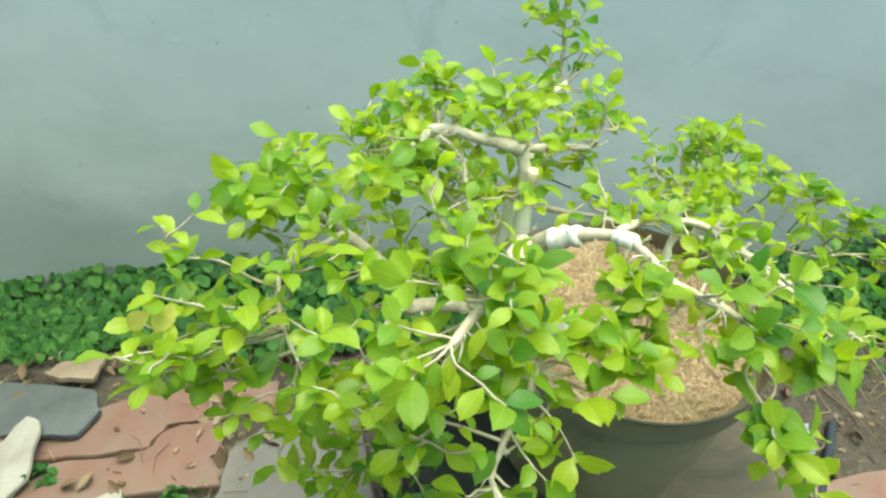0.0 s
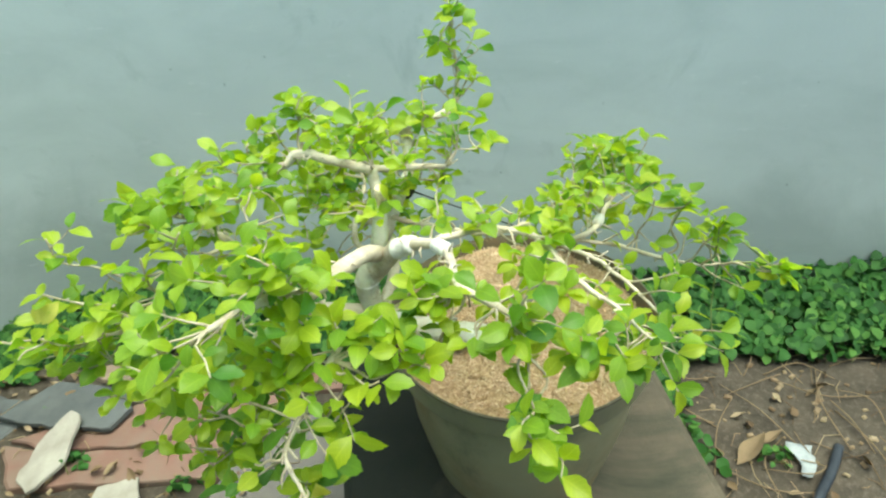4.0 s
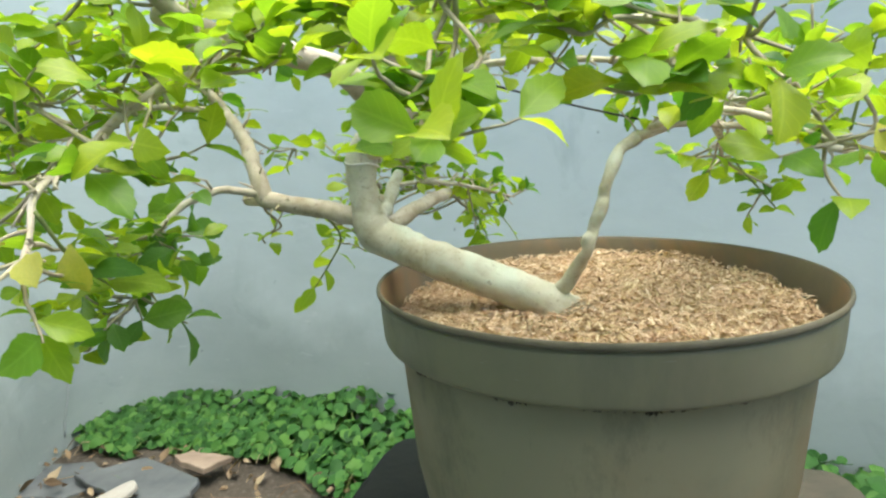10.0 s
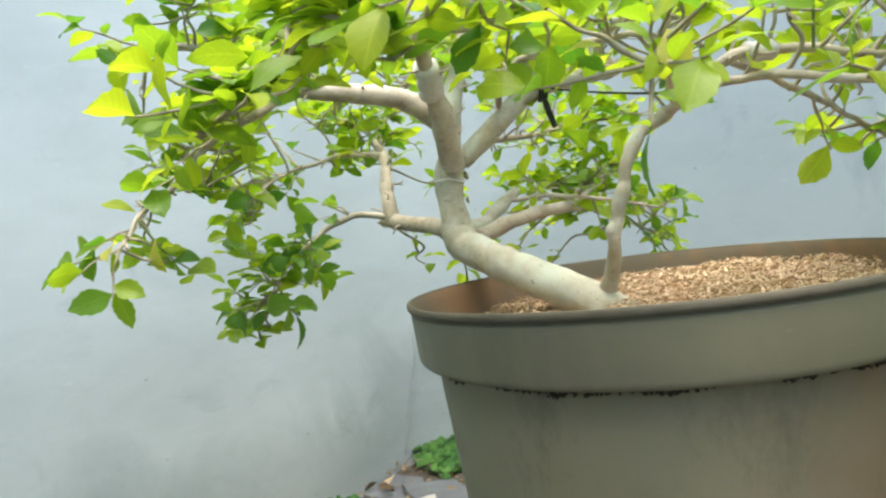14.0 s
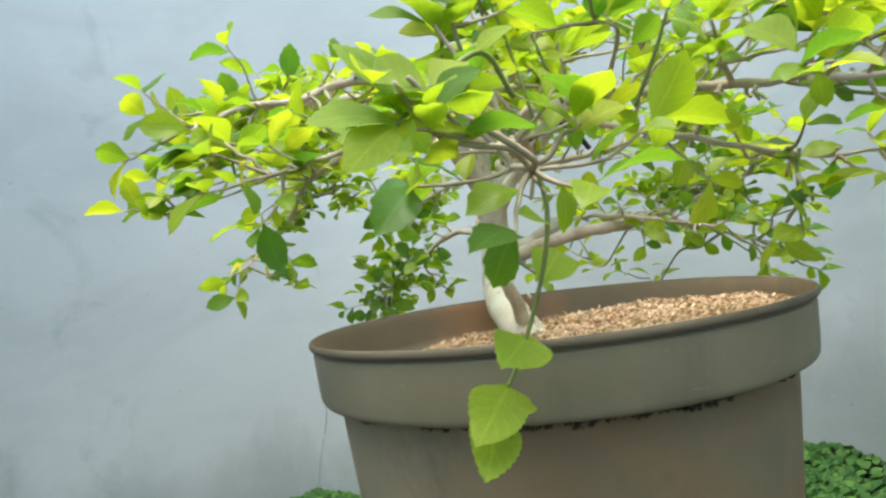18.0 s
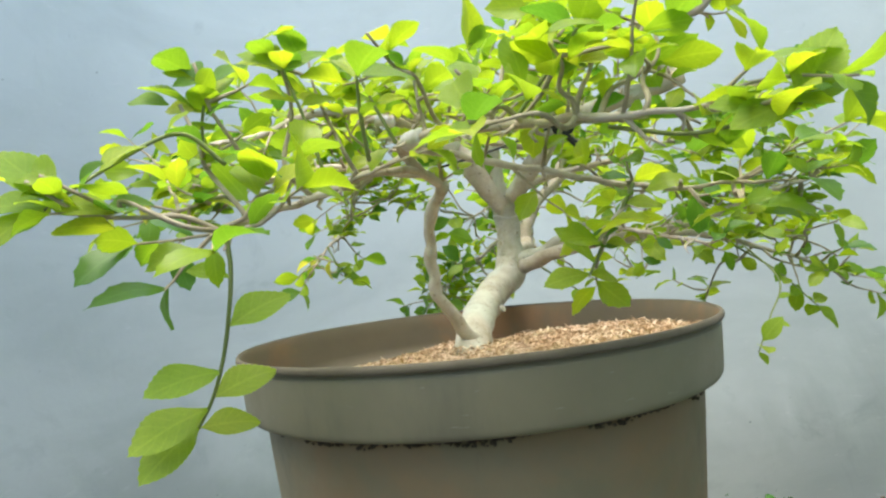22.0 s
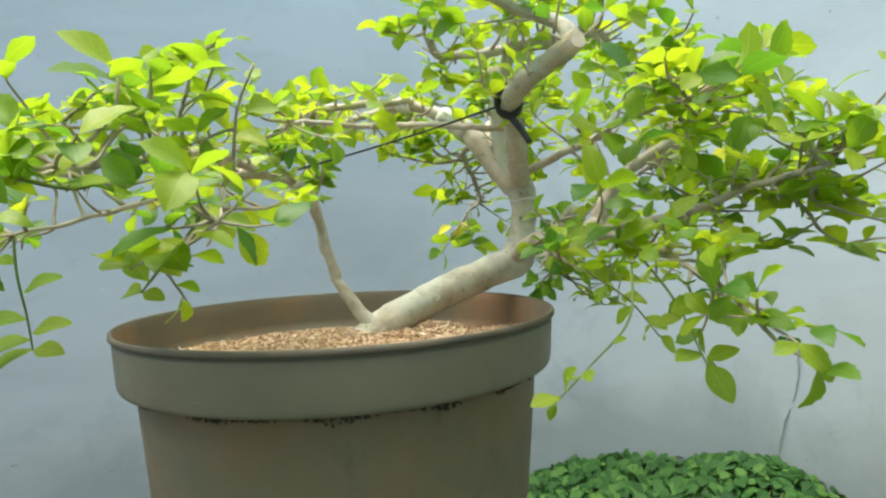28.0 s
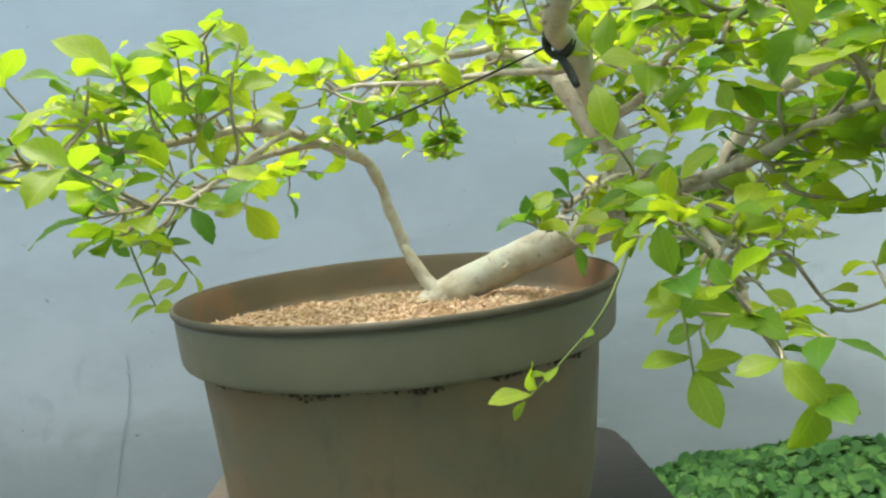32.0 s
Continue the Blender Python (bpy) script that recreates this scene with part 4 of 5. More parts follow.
tips([(-0.150, 0.030, 0.215), (-0.130, 0.065, 0.205), (-0.172, 0.020, 0.222), (-0.100, 0.045, 0.215), (-0.216, 0.035, 0.212), (-0.245, 0.005, 0.222), (-0.120, -0.020, 0.218), (-0.200, -0.036, 0.226), (-0.165, 0.075, 0.235), (-0.090, 0.090, 0.245), (-0.250, -0.030, 0.232), (-0.230, 0.060, 0.240), (-0.270, 0.081, 0.335), (-0.312, 0.094, 0.297), (-0.314, -0.004, 0.298), (-0.369, -0.041, 0.296)], 0.0245, 79, (6, 9), False, extra=1)
tips([(-0.331, 0.207, -0.010), (-0.374, 0.065, 0.016)], 0.029, 69, (4, 6), extra=1)


def hanging_shoot(rows, leaves, label, facing=Vector((0.6, 0.35, 0.75))):
    """A long green shoot that hangs clear of the crown, with leaves set one by one: share of length, turn, size."""
    ob, line = branch("hanging_shoot", rows, GREEN_STEM, 6, 0.0, label)
    for t, heading, drop, size in leaves:
        i = min(int(t * (len(line) - 1)), len(line) - 2)
        at = Vector(line[i][:3]).lerp(Vector(line[i + 1][:3]), t * (len(line) - 1) - i)
        way = Vector((math.cos(radians(heading)), math.sin(radians(heading)), -drop))
        # shoots that end lower than they start take the lightened leaf
        leaf = new("leaf", (YOUNG_LIT_MESHES if rows[-1][2] < rows[0][2] else LEAF_MESHES)[int(heading) % 2])
        leaf.parent = ob
        leaf.matrix_basis = leaf_pose(at, way, facing, size)


hanging_shoot([(0.268, -0.048, 0.085, 0.0013), (0.268, -0.046, 0.066, 0.0013), (0.267, -0.050, 0.044, 0.0012), (0.264, -0.059, 0.018, 0.0011), (0.263, -0.069, -0.003, 0.0010), (0.263, -0.080, -0.019, 0.0008)],
              [(0.26, -40, -0.30, 0.022), (0.48, 148, -0.45, 0.040), (0.66, -20, 0.05, 0.041), (0.80, 150, -0.30, 0.039), (0.86, -24, 0.25, 0.044), (0.985, -14, 0.45, 0.040), (0.99, 140, 0.05, 0.033)], "long green hanging shoot with large leaves")
hanging_shoot([(-0.170, 0.215, 0.055, 0.0011), (-0.164, 0.262, 0.018, 0.0010), (-0.157, 0.296, -0.022, 0.0006)],
              [(0.62, -10, 0.2, 0.020), (0.90, 10, 0.0, 0.027), (0.97, 100, 1.2, 0.030), (0.98, 190, 0.4, 0.026), (0.96, 150, -0.4, 0.024)], "drooping shoot with broad leaves")
hanging_shoot([(-0.150, 0.235, 0.045, 0.0010), (-0.124, 0.260, 0.009, 0.0009), (-0.102, 0.246, -0.022, 0.0007), (-0.080, 0.231, -0.050, 0.0006)],
              [(0.50, 100, -0.4, 0.012), (0.72, 60, 0.1, 0.018), (0.78, 20, -0.2, 0.014), (0.90, 70, -1.2, 0.028), (0.94, 8, 0.0, 0.027), (0.99, 30, 0.9, 0.014)], "drooping shoot with pale young leaves")
hanging_shoot([(-0.262, -0.008, 0.058, 0.0014), (-0.264, 0.030, 0.028, 0.0013), (-0.296, 0.066, -0.008, 0.0010), (-0.330, 0.075, -0.050, 0.0008)],
              [(0.30, 60, 0.3, 0.022), (0.42, 200, 0.4, 0.026), (0.52, 10, 0.8, 0.027), (0.62, 160, 0.3, 0.030), (0.72, 300, 0.9, 0.030), (0.82, 140, 0.5, 0.028), (0.90, 250, 0.8, 0.030), (0.99, 170, 0.9, 0.030)], "leafy shoot hanging beside the pot rim")


hanging_shoot([(-0.300, -0.303, 0.100, 0.0014), (-0.296, -0.285, 0.068, 0.0011), (-0.291, -0.262, 0.046, 0.0008)],
              [(0.55, 60, 0.2, 0.028), (0.88, 8, 0.05, 0.042), (0.98, 172, 0.15, 0.040), (0.99, 100, 0.4, 0.030)], "short drooping shoot with bright leaves", Vector((0.1, -0.5, 0.8)))
hanging_shoot([(0.234, -0.083, 0.128, 0.0013), (0.236, -0.080, 0.152, 0.0011), (0.236, -0.074, 0.174, 0.0008)],
              [(0.55, 115, -0.4, 0.020), (0.60, -65, -0.3, 0.022), (0.97, 118, -0.5, 0.025), (0.98, -62, -0.4, 0.026), (0.99, -20, 0.2, 0.022)], "upright shoot with paired leaves")
hanging_shoot([(0.190, -0.030, 0.120, 0.0013), (0.194, -0.038, 0.155, 0.0011), (0.198, -0.047, 0.186, 0.0008)],
              [(0.60, 130, -0.3, 0.024), (0.64, -50, -0.3, 0.024), (0.97, 120, -0.5, 0.029), (0.98, -60, -0.5, 0.030), (0.99, 30, -0.2, 0.026)], "upright shoot with paired leaves")
hanging_shoot([(0.140, 0.000, 0.140, 0.0013), (0.146, -0.010, 0.165, 0.0011), (0.150, -0.018, 0.188, 0.0008)],
              [(0.55, 110, -0.2, 0.022), (0.60, -70, -0.3, 0.022), (0.97, 125, -0.5, 0.027), (0.98, -55, -0.5, 0.028)], "upright shoot with paired leaves")
hanging_shoot([(0.160, 0.085, 0.136, 0.0014), (0.168, 0.110, 0.160, 0.0012), (0.180, 0.131, 0.178, 0.0009)],
              [(0.55, 60, -0.3, 0.030), (0.90, 120, -0.3, 0.034), (0.97, 35, -0.9, 0.047), (0.98, 214, -0.6, 0.047), (0.99, 20, -0.2, 0.036), (0.99, 300, -0.5, 0.034)], "leafy shoot tip with large fanned leaves", Vector((-0.35, 0.45, 0.75)))
hanging_shoot([(0.150, 0.066, 0.139, 0.0013), (0.138, 0.064, 0.172, 0.0012), (0.104, 0.046, 0.205, 0.0009)],
              [(0.70, 100, 0.1, 0.022), (0.97, 35, -1.6, 0.038), (0.98, 215, 0.0, 0.036), (0.99, 60, -0.2, 0.032)], "long upright shoot with three large leaves", Vector((-0.35, 0.45, 0.75)))
hanging_shoot([(0.222, 0.016, 0.116, 0.0013), (0.240, 0.022, 0.136, 0.0011), (0.251, 0.027, 0.154, 0.0008)],
              [(0.50, 60, -0.2, 0.022), (0.96, 225, -0.9, 0.040), (0.98, 45, -0.3, 0.034), (0.99, 120, 0.0, 0.030)], "upright shoot with fanned leaves", Vector((0.4, 0.4, 0.75)))
hanging_shoot([(0.182, 0.142, 0.120, 0.0014), (0.205, 0.185, 0.106, 0.0012), (0.231, 0.226, 0.108, 0.0009)],
              [(0.60, 150, -0.2, 0.024), (0.86, -58, -0.2, 0.030), (0.97, 122, -0.5, 0.035), (0.98, 100, -1.6, 0.038), (0.99, -62, 0.2, 0.034)], "long shoot with large fanned leaves at its tip")
hanging_shoot([(0.256, -0.052, 0.120, 0.0014), (0.274, -0.066, 0.136, 0.0013), (0.300, -0.090, 0.118, 0.0011), (0.321, -0.106, 0.099, 0.0008)],
              [(0.40, 80, -0.6, 0.020), (0.70, 125, -0.8, 0.026), (0.94, -58, -1.2, 0.036), (0.97, -70, -0.1, 0.034), (0.98, 110, 0.1, 0.030), (0.99, -40, 0.6, 0.032)], "arching shoot with large pale leaves")
hanging_shoot([(0.138, 0.150, 0.092, 0.0013), (0.143, 0.144, 0.081, 0.0012), (0.160, 0.132, 0.060, 0.0010), (0.175, 0.122, 0.040, 0.0008)],
              [(0.35, 110, 0.1, 0.024), (0.70, 115, 0.2, 0.020), (0.88, -50, -1.0, 0.032), (0.98, -60, 0.1, 0.028), (0.99, 130, 0.2, 0.020)], "short drooping shoot with dark leaves")
LEAF_GOLD = mat_leaf("leaf_gold", ((0.0, (0.50, 0.53, 0.10)), (1.0, (0.58, 0.57, 0.13))), False, veined=True)
GOLD_MESH = mesh_of("leaf", *leaf_shape(0.66, 0.30, 0.22, belly=1.1), LEAF_GOLD)


def gold_leaf(at, way, size):
    leaf = new("leaf", GOLD_MESH)
    leaf.parent = tree
    leaf.matrix_basis = leaf_pose(Vector(at) + LIFT, way, (0.0, -0.6, 0.6), size)
    tagged(leaf, "pale golden-yellow leaf")


gold_leaf((-0.288, -0.294, 0.080), (0.15, -0.05, -0.9), 0.030)
gold_leaf((0.150, -0.200, 0.128), (0.3, -0.2, -0.8), 0.022)
gold_leaf((-0.560, -0.085, 0.195), (-0.5, -0.6, -0.3), 0.030)
gold_leaf((-0.585, -0.070, 0.175), (-0.8, -0.1, -0.4), 0.028)
gold_leaf((-0.555, -0.110, 0.165), (-0.2, -0.8, -0.3), 0.028)
gold_leaf((-0.305, -0.320, 0.085), (-0.3, -0.6, -0.2), 0.026)
gold_leaf((-0.285, -0.325, 0.080), (0.5, -0.5, -0.3), 0.026)


# ---- tie string, tag and tape on the branches ----
def build_cord():
    cord = new("tie_string")
    a, b = Vector((-0.142, 0.070, 0.190)) + LIFT, Vector((0.036, -0.004, 0.136)) + LIFT
    rows = [(*(a.lerp(b, k / 12) - Vector((0, 0, 0.002 * math.sin(math.pi * k / 12)))), 0.0011) for k in range(13)]
    part("string", mesh_of("string", *tube(rows, 5), CORD), None, cord)
    wrap = []
    for k in range(40):
        t = k / 39
        ang = t * 2 * math.pi * 2.2
        c = Vector((-0.153, 0.070, 0.190)).lerp(Vector((-0.146, 0.079, 0.193)), t) + LIFT
        wrap.append((c.x + 0.0115 * math.cos(ang) * 0.7, c.y - 0.0115 * math.cos(ang) * 0.7, c.z + 0.0122 * math.sin(ang), 0.0026))
    part("knot", mesh_of("knot", *tube(wrap, 5), CORD), None, cord, "dark cord wound round the stem")
    tail = spline([(-0.146, 0.072, 0.184 + RIM, 0.0026), (-0.152, 0.085, 0.170 + RIM, 0.0036), (-0.156, 0.098, 0.152 + RIM, 0.0030)], 5)
    part("tail", mesh_of("tail", *tube(tail, 6), CORD), None, cord, "loose black tail of the tie")
    return tagged(cord, "dark tie string stretched from stem to low shoot", "string")


cord = build_cord()


def tape_at(a, b, r):
    a, b = Vector(a) + LIFT, Vector(b) + LIFT
    rows = [(*a.lerp(b, k / 8), r * (1 + 0.10 * math.sin(k * 2.1))) for k in range(9)]
    tape = new("graft_tape", mesh_of("graft_tape", *tube(rows, 12, 0.2), TAPE))
    return tagged(tape, "frayed whitish grafting tape wrapped round a branch", "tape")


def wire_loop(center, axis, r):
    axis = Vector(axis).normalized()
    u = axis.orthogonal().normalized()
    w = axis.cross(u)
    rows = []
    for k in range(33):
        a = 2 * math.pi * k / 32
        p = Vector(center) + LIFT + (u * math.cos(a) + w * math.sin(a)) * r + axis * 0.0012 * math.sin(3 * a)
        rows.append((*p, 0.0011))
    loop = new("wire_loop", mesh_of("wire_loop", *tube(rows, 6), TAPE))
    return tagged(loop, "thin pale wire ring tied round the trunk", "wire")


wire_loop((-0.2175, -0.0115, 0.106), (0.10, 0.10, 1.0), 0.0162)
wire_loop((-0.1885, -0.008, 0.216), (0.12, 0.25, 1.0), 0.0098)
CUT = mat_simple("cut_wood", (0.58, 0.47, 0.31), (0.76, 0.67, 0.50), 120, 0.8)


def cut_end(a, b, r):
    """A sawn face at the end of a pruned limb."""
    a, b = Vector(a) + LIFT, Vector(b) + LIFT
    rows = [(*a, r * 0.9), (*a.lerp(b, 0.85), r), (*b, r * 0.86)]
    part("cut_end", mesh_of("cut_end", *tube(rows, 14, 0.08), CUT, False), None, tree, "pale sawn end of a pruned limb")


def bark_knot(at, way, r):
    """A healed twig scar: a low ring with a dark pit."""
    at, way = Vector(at) + LIFT, Vector(way).normalized()
    u = way.orthogonal().normalized()
    w = way.cross(u)
    rows = [(*(at + (u * math.cos(a) + w * math.sin(a) * 1.3) * r), r * 0.42) for a in [2 * math.pi * k / 14 for k in range(15)]]
    part("knot_ring", mesh_of("knot_ring", *tube(rows, 6, 0.2), BARK), None, tree, "healed twig scar on the bark")
    pit = [(*(at - way * r * 0.6), r * 0.95), (*(at + way * r * 0.12), r * 0.8)]
    part("knot_pit", mesh_of("knot_pit", *tube(pit, 10), TWIG_BARK), None, tree)


bark_knot((-0.206, 0.003, 0.110), (0.3, 1.0, 0.1), 0.0030)
bark_knot((-0.206, 0.001, 0.084), (0.5, 1.0, 0.0), 0.0026)
bark_knot((-0.197, -0.018, 0.074), (1.0, -0.4, 0.2), 0.0028)
bark_knot((-0.130, -0.029, 0.017), (0.2, -0.9, 0.6), 0.0030)
bark_knot((-0.100, 0.001, 0.005), (0.2, 0.9, 0.5), 0.0028)
cut_end((-0.136, 0.176, 0.2126), (-0.1362, 0.1985, 0.2172), 0.0090)
cut_end((-0.322, -0.012, 0.074), (-0.345, -0.012, 0.076), 0.0078)
cut_end((-0.187, -0.006, 0.224), (-0.184, -0.010, 0.247), 0.0080)
cut_end((-0.292, -0.164, 0.222), (-0.310, -0.166, 0.228), 0.0072)

tape_at((-0.174, -0.055, 0.186), (-0.153, -0.080, 0.207), 0.0116)
tape_at((-0.130, -0.107, 0.222), (-0.120, -0.128, 0.227), 0.0082)
tape_at((0.100, -0.008, 0.148), (0.112, 0.010, 0.148), 0.0068)


# ---- ivy and weeds at the foot of the wall ----
def ivy_bed(name, line, depth, height, count, seed, label, size=(0.020, 0.040), taper=True, lean=(1.0, 1.0)):
    """Leaves heaped along a line at the wall's foot; depth to the court's side."""
    rng = random.Random(seed)
    heap, stems = Heap(), Heap()
    shape = leaf_shape(0.86, 0.12, 0.16, 0.0, 5, 0.0, 0.5)
    pts = [Vector((*p, 0)) for p in line]
    for _ in range(count):
        s = rng.random() * (len(pts) - 1)
        i = min(int(s), len(pts) - 2)
        p = pts[i].lerp(pts[i + 1], s - i)
        way = (pts[i + 1] - pts[i]).normalized()
        inward = Vector((-way.y, way.x, 0))
        d = rng.random() ** 0.9
        p = p + inward * (d * depth * (0.85 + 0.35 * noise.noise(p * 3.3)))
        ends = min(1.0, 0.15 + 3.0 * min(s, len(pts) - 1 - s) / (len(pts) - 1)) if taper else 1.0
        ends *= lean[0] + (lean[1] - lean[0]) * s / (len(pts) - 1)
        top = ends * height * (1.0 - 0.72 * d ** 1.6) * (0.85 + 0.5 * noise.noise(p * 4.1 + Vector((7, 1, 0))))
        z = top * (1 - rng.random() ** 2.2 * 0.75) + 0.012
        up = Vector((inward.x * 0.55 + rng.gauss(0, 0.45), inward.y * 0.55 + rng.gauss(0, 0.45), 1.0))
        a = rng.uniform(0, 6.3)
        heap.add(*shape, leaf_pose(p + Vector((0, 0, z)), (math.cos(a), math.sin(a), -0.25), up, rng.uniform(*size)))
        if rng.random() < 0.12:
            stems.add(*tube([(p.x, p.y, 0, 0.0018), (p.x + rng.gauss(0, 0.02), p.y + rng.gauss(0, 0.02), z * 0.6, 0.0015), (p.x, p.y, z, 0.001)], 3, cap=False))
    bed = new(name)
    tagged(part("leaves", heap.mesh("leaves", IVY), None, bed), "small glossy green leaves", kind="stuff")
    tagged(part("stems", stems.mesh("stems", GREEN_STEM), None, bed), "thin green stems", kind="stuff")
    return tagged(bed, label, "ground cover", kind="stuff")


ivy_bed("ivy_bed", [p for p in WALL_LINE[2:31] if -0.99 < p[0] < 2.3], 0.30, 0.215, 7000, 41, "dense low green creeper bed along the wall foot", taper=False, lean=(1.08, 0.54))
ivy_bed("ivy_bed", WALL_LINE[29:37], 0.27, 0.105, 1500, 42, "low green creepers in the rounded wall corner", taper=False, lean=(1.0, 0.55))
ivy_bed("ivy_bed", arc(-0.42, -0.05, 0.87, 178, 264, 28), 0.26, 0.185, 5200, 43, "thick green creeper bed against the wall foot", lean=(1.0, 0.8))
ivy_bed("weed_patch", [(0.42, 0.10), (0.40, 0.45), (0.30, 0.55)], -0.14, 0.09, 260, 44, "straggling creepers beside the concrete block", (0.02, 0.036))
ivy_bed("weed_patch", [(-0.25, -0.92), (0.5, -0.92)], 0.10, 0.12, 150, 45, "sparse weeds at the wall foot", (0.015, 0.03))
ivy_bed("weed_patch", [(-1.17, 0.58), (-1.10, 0.55)], 0.05, 0.04, 26, 47, "small weeds between broken slates", (0.012, 0.024))
ivy_bed("weed_patch", [(-1.06, 0.40), (-0.98, 0.36)], 0.06, 0.05, 34, 48, "small weeds at the paving edge", (0.012, 0.024))
ivy_bed("weed_patch", [(-0.76, 0.27), (-0.70, 0.27)], 0.04, 0.05, 24, 49, "small weed tuft beside the paving", (0.014, 0.026))
ivy_bed("weed_patch", [(0.60, 0.10), (0.66, 0.07)], 0.06, 0.05, 24, 50, "small weed tuft on littered soil", (0.014, 0.028))
ivy_bed("weed_patch", [(-1.33, 0.45), (-1.25, 0.10)], 0.08, 0.09, 40, 46, "thin weeds at the wall foot", (0.015, 0.03))


# ---- broken paving and litter on the ground ----
def slab_piece(outline, thick, seed, z):
    """A flat broken piece with an uneven edge and softened arris."""
    rng = random.Random(seed)
    pts = []
    for (x0, y0), (x1, y1) in zip(outline, outline[1:] + outline[:1]):
        for k in range(4):
            t = k / 4
            pts.append((x0 + (x1 - x0) * t + rng.gauss(0, 0.003), y0 + (y1 - y0) * t + rng.gauss(0, 0.003)))
    n = len(pts)
    cx, cy = sum(p[0] for p in pts) / n, sum(p[1] for p in pts) / n
    verts = [(x, y, z) for x, y in pts] + [(x, y, z + thick * 0.8) for x, y in pts] + [(cx + (x - cx) * 0.97, cy + (y - cy) * 0.97, z + thick) for x, y in pts]
    faces = [(i, (i + 1) % n, n + (i + 1) % n, n + i) for i in range(n)] + [(n + i, n + (i + 1) % n, 2 * n + (i + 1) % n, 2 * n + i) for i in range(n)] + [tuple(range(2 * n, 3 * n))]
    return verts, faces


def paving(name, outline, thick, seed, material, label, category, z=None, tilt=(0, 0)):
    v, f = slab_piece(outline, thick, seed, 0.0)
    cx, cy = sum(p[0] for p in outline) / len(outline), sum(p[1] for p in outline) / len(outline)
    ob = new(name, mesh_of(name, [(x - cx, y - cy, q) for x, y, q in v], f, material, False))
    ob.matrix_basis = pose(cx, cy, ground_height(cx, cy) - 0.004 if z is None else z, tilt[0], tilt[1], 0)
    return tagged(ob, label, category)


paving("paving_tile", [(-1.20, 0.50), (-1.05, 0.445), (-0.86, 0.425), (-0.80, 0.425), (-0.755, 0.475), (-0.66, 0.470), (-0.52, 0.455), (-0.50, 0.55), (-0.72, 0.60), (-0.90, 0.56), (-1.05, 0.55)], 0.022, 71, TILE, "broken red clay paving slab dusted with soil", "paving")
paving("paving_tile", [(-1.22, 0.485), (-1.05, 0.432), (-0.86, 0.412), (-0.795, 0.412), (-0.748, 0.462), (-0.64, 0.458), (-0.63, 0.37), (-0.64, 0.285), (-0.95, 0.325), (-1.15, 0.345)], 0.024, 72, TILE, "cracked red clay paving slab", "paving")
paving("paving_tile", [(-0.46, 0.60), (-0.33, 0.58), (-0.34, 0.52), (-0.45, 0.53)], 0.02, 73, TILE, "small red clay paving fragment", "paving")
paving("paving_tile", [(0.60, -0.02), (0.95, -0.04), (0.98, -0.22), (0.62, -0.24)], 0.022, 74, TILE, "red clay paving slab on the soil", "paving")
paving("cement_slab", [(-0.62, 0.37), (-0.50, 0.44), (-0.33, 0.42), (-0.325, -0.55), (-0.70, -0.55), (-0.68, 0.10), (-0.66, 0.25)], 0.03, 75, SLAB, "smooth grey-brown cement slab", "slab")
paving("slate_piece", [(-1.25, 0.57), (-1.12, 0.67), (-0.91, 0.60), (-0.90, 0.53), (-0.94, 0.475), (-1.03, 0.50), (-1.12, 0.52)], 0.016, 76, SLATE, "broken blue-grey slate slab", "slate", z=0.026, tilt=(2, -2))
paving("slate_piece", [(-1.52, 0.62), (-1.30, 0.68), (-1.16, 0.62), (-1.24, 0.52), (-1.45, 0.48)], 0.014, 77, SLATE, "flat blue-grey slate slab", "slate")
paving("stone_flake", [(-1.035, 0.53), (-1.00, 0.50), (-1.015, 0.37), (-1.09, 0.315), (-1.13, 0.36), (-1.10, 0.45)], 0.010, 78, PALE, "pale broken tile shard leaning on rubble", "shard", z=0.045, tilt=(6, -10))
paving("stone_flake", [(-0.93, 0.305), (-0.84, 0.320), (-0.81, 0.22), (-0.94, 0.22)], 0.012, 79, PALE, "pale flat stone fragment", "stone", z=0.02)
paving("stone_flake", [(-1.03, 0.655), (-0.98, 0.695), (-0.90, 0.695), (-0.92, 0.615), (-0.99, 0.63)], 0.014, 80, mat_simple("tan_stone", (0.20, 0.15, 0.11), (0.31, 0.24, 0.18), 14), "tan broken stone flake", "stone", z=0.045, tilt=(-4, 5))


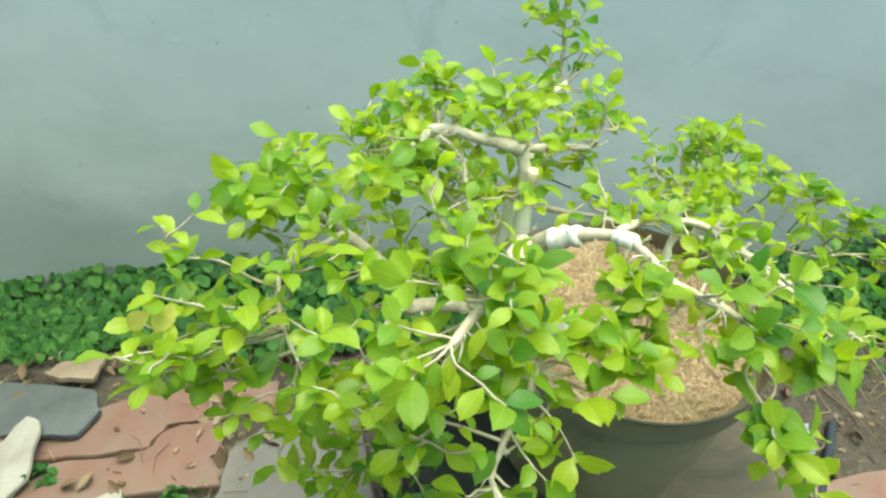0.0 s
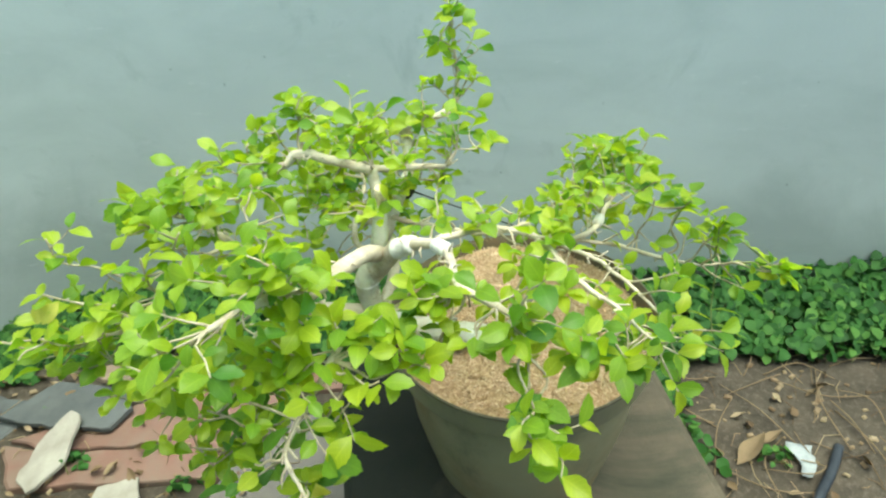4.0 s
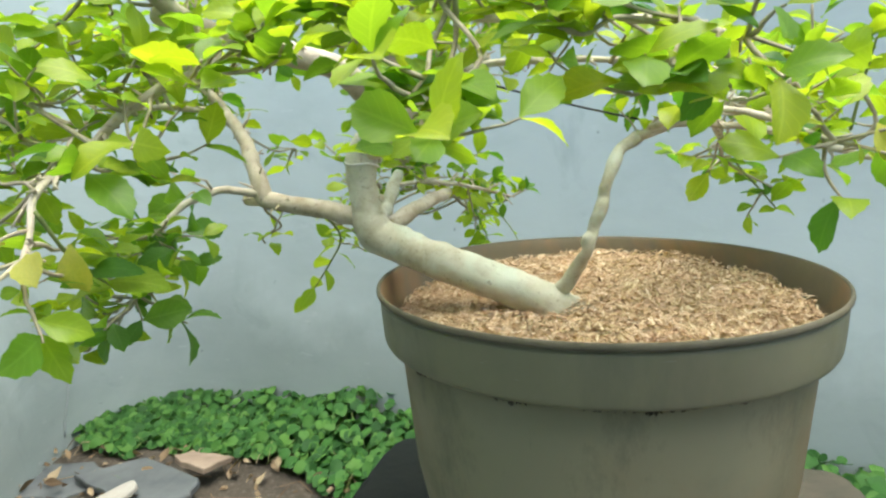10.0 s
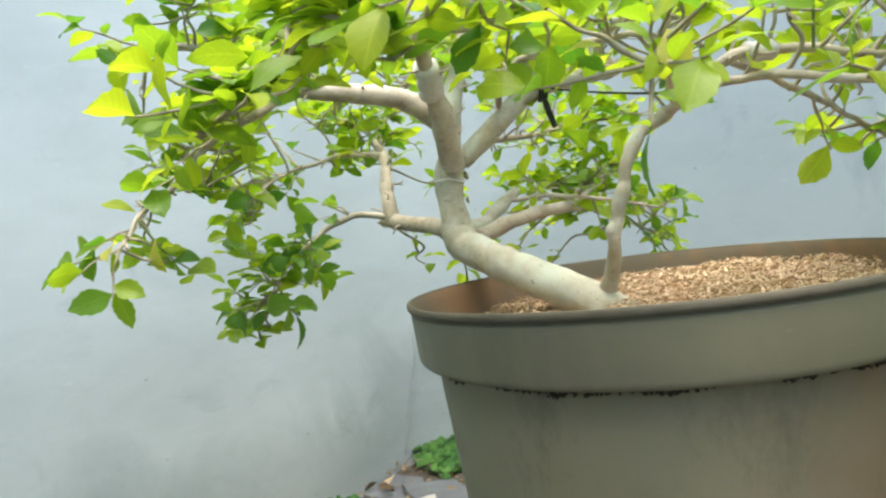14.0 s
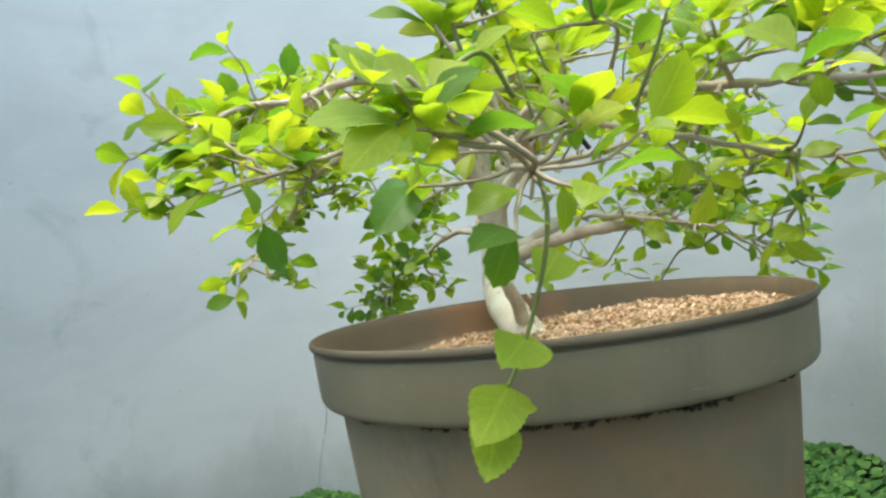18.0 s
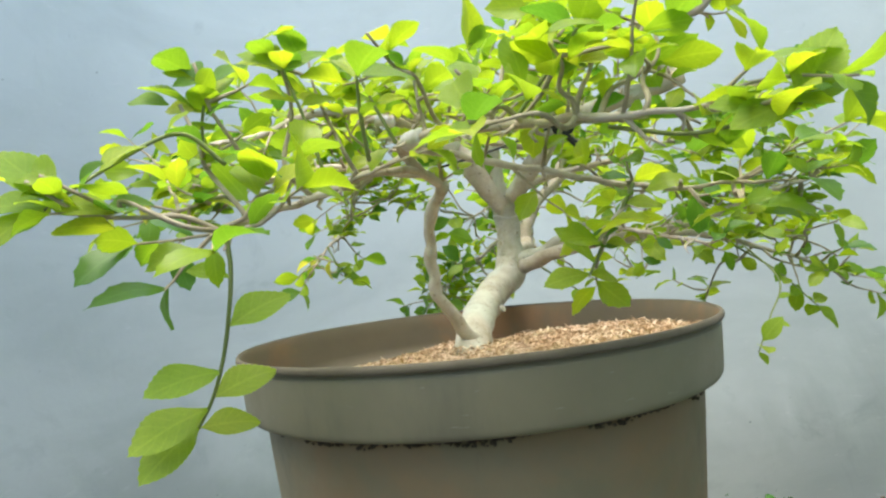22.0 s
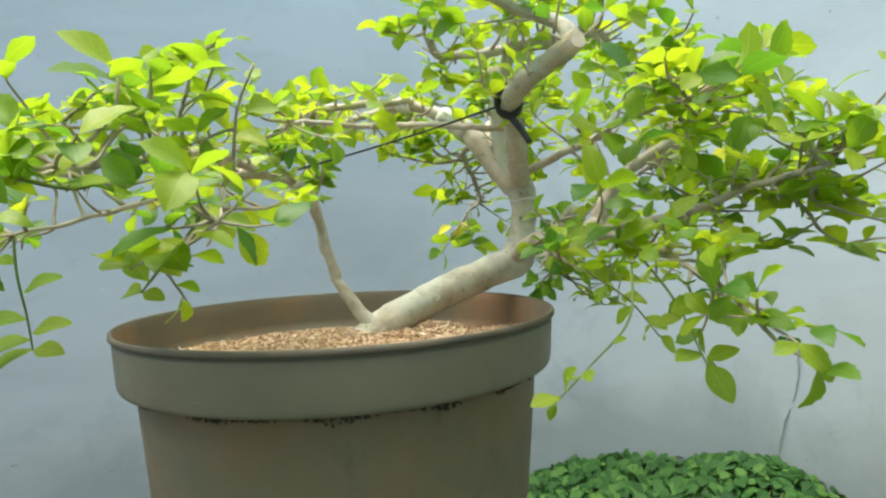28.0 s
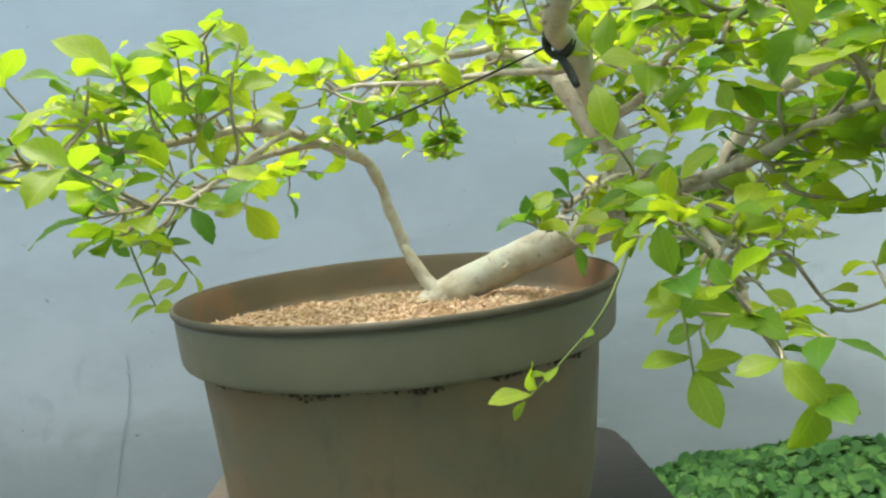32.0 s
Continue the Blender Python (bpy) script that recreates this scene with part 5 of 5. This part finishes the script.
def build_litter():
    """Dry leaves, chips and twigs strewn over the soil."""
    rng = random.Random(81)
    leaves, sticks, chips = Heap(), Heap(), Heap()
    dry = leaf_shape(0.55, 0.5, -0.35, 0.0, 5, 0.9)
    chip = [(-0.5, -0.3, 0), (0.5, -0.35, 0), (0.45, 0.3, 0), (-0.4, 0.35, 0), (-0.3, -0.2, 0.2), (0.35, -0.2, 0.24), (0.3, 0.2, 0.2), (-0.3, 0.2, 0.22)]
    cf = [(0, 1, 5, 4), (1, 2, 6, 5), (2, 3, 7, 6), (3, 0, 4, 7), (4, 5, 6, 7)]
    for k in range(900):
        right = k % 2 == 0
        x, y = (rng.uniform(0.36, 1.3), rng.uniform(-0.3, 0.6)) if right else (rng.uniform(-1.45, -0.45), rng.uniform(0.05, 0.78))
        z = ground_height(x, y) + (0.004 if right else rng.choice((0.004, 0.026)))
        kind = rng.random()
        if kind < 0.25:
            leaves.add(*dry, leaf_pose((x, y, z), (math.cos(k), math.sin(k), 0.15), (rng.gauss(0, 0.3), rng.gauss(0, 0.3), 1), rng.uniform(0.02, 0.05)))
        elif kind < 0.55:
            a, n = rng.uniform(0, 6.3), rng.uniform(0.02, 0.11)
            sticks.add(*tube([(x, y, z, 0.0012), (x + n * 0.5 * math.cos(a), y + n * 0.5 * math.sin(a), z + rng.uniform(0.002, 0.02), 0.0013), (x + n * math.cos(a + 0.3), y + n * math.sin(a + 0.3), z, 0.0008)], 4, cap=False))
        else:
            chips.add(chip, cf, Matrix.Translation((x, y, z)) @ Euler((rng.gauss(0, 0.2), rng.gauss(0, 0.2), rng.uniform(0, 6.3))).to_matrix().to_4x4() @ Matrix.Scale(rng.uniform(0.006, 0.022), 4))
    litter = new("ground_litter")
    tagged(part("dry_leaves", leaves.mesh("dry_leaves", DRY), None, litter), "curled brown dry leaves", kind="stuff")
    tagged(part("sticks", sticks.mesh("sticks", DRY), None, litter), "thin dry stems", kind="stuff")
    tagged(part("chips", chips.mesh("chips", DRY, False), None, litter), "pale stone and husk chips", kind="stuff")
    return tagged(litter, "dry leaves, stems and chips strewn on soil", "litter", kind="stuff")


build_litter()


def build_pipe():
    rows = spline([(0.62, -0.06, 0.012, 0.011), (0.68, 0.0, 0.016, 0.011), (0.74, 0.05, 0.016, 0.011), (0.80, 0.11, 0.012, 0.011)], 6)
    ob = new("plastic_pipe", mesh_of("plastic_pipe", *tube(rows, 14), mat_simple("blue_black_plastic", (0.020, 0.026, 0.036), (0.042, 0.050, 0.064), 20, 0.65)))
    return tagged(ob, "short dark blue-black plastic pipe on the soil", "pipe")


build_pipe()


def fallen_leaf(x, y, heading, size, label):
    me = mesh_of("fallen_leaf", *leaf_shape(0.5, 0.5, -0.3, 0.0, 9, 0.8), DRY)
    ob = new("fallen_leaf", me)
    ob.matrix_basis = leaf_pose((x, y, ground_height(x, y) + 0.012), (math.cos(radians(heading)), math.sin(radians(heading)), 0.05), (0.1, 0.1, 1), size)
    return tagged(ob, label, "leaf", "fallen leaves")


fallen_leaf(0.55, 0.11, 25, 0.10, "large curled tan dry leaf on the soil")
fallen_leaf(0.63, 0.15, 10, 0.06, "narrow tan dry leaf on the soil")
fallen_leaf(-1.10, 0.555, 160, 0.07, "curled orange dry leaf on slate")


def build_scrap():
    """A crumpled torn strip of thin white plastic."""
    rng = random.Random(14)
    verts, faces, n = [], [], 9
    for i in range(n):
        t = i / (n - 1)
        x, y = 0.675 + 0.045 * t + 0.01 * math.sin(5 * t), 0.045 + 0.085 * t
        wide = 0.010 + 0.016 * t
        for k in range(4):
            d = (k - 1.5) / 1.5
            verts.append((x + wide * d + rng.gauss(0, 0.002), y - 0.4 * wide * d, ground_height(x, y) + 0.008 + 0.010 * rng.random() + 0.006 * abs(d)))
    faces = [(i * 4 + k, i * 4 + k + 1, i * 4 + k + 5, i * 4 + k + 4) for i in range(n - 1) for k in range(3)]
    me = mesh_of("plastic_scrap", verts, faces, mat_simple("white_plastic", (0.24, 0.27, 0.28), (0.38, 0.41, 0.42), 30, 0.4))
    ob = new("plastic_scrap", me)
    thick = ob.modifiers.new("thickness", "SOLIDIFY")
    thick.thickness = 0.0012
    return tagged(ob, "torn crumpled scrap of white plastic on soil", "scrap")


build_scrap()


def dry_stem(rows, label):
    ob = new("dry_stem", mesh_of("dry_stem", *tube(spline([(x, y, ground_height(x, y) + z, r) for x, y, z, r in rows], 6), 5), DRY))
    return tagged(ob, label, "stem", "dry stems")


rng_stems = random.Random(15)
for k in range(26):
    x, y, a = rng_stems.uniform(0.48, 1.15), rng_stems.uniform(0.05, 0.40), rng_stems.uniform(0, 6.3)
    n, bow = rng_stems.uniform(0.10, 0.26), rng_stems.gauss(0, 0.25)
    dry_stem([(x, y, 0.004, 0.0016), (x + 0.5 * n * math.cos(a), y + 0.5 * n * math.sin(a), 0.012 + 0.02 * rng_stems.random(), 0.0016), (x + n * math.cos(a + bow), y + n * math.sin(a + bow), 0.005, 0.0010)], "thin straw-brown dry stem lying on soil")


# ---- hairline cracks in the plaster ----
def crack(points, label):
    """A thin dark crack running down the wall, set just proud of the plaster."""
    rng = random.Random(91)
    rows = [(x + rng.gauss(0, 0.003), y, z, w) for x, y, z, w in spline(points, 8)]
    ob = new("wall_crack", mesh_of("wall_crack", *tube(rows, 4), CRACK))
    return tagged(ob, label, "crack", kind="structure")


crack([(-1.408, 0.800, 0.42, 0.0012), (-1.412, 0.795, 0.32, 0.0022), (-1.415, 0.755, 0.20, 0.0020), (-1.412, 0.715, 0.05, 0.0024)], "hairline crack running down the plaster")
crack([(-1.216, -0.397, 0.47, 0.0012), (-1.213, -0.402, 0.36, 0.0022), (-1.201, -0.430, 0.25, 0.0020), (-1.188, -0.452, 0.12, 0.0024)], "hairline crack running down the plaster")
crack([(-0.128, -0.918, 0.48, 0.0005), (-0.138, -0.918, 0.41, 0.0008), (-0.116, -0.918, 0.34, 0.0007), (-0.080, -0.918, 0.20, 0.0008)], "hairline crack running down the plaster")
crack([(0.700, -0.918, 0.43, 0.0005), (0.705, -0.918, 0.34, 0.0008), (0.735, -0.918, 0.22, 0.0007), (0.770, -0.918, 0.10, 0.0008)], "hairline crack running down the plaster")
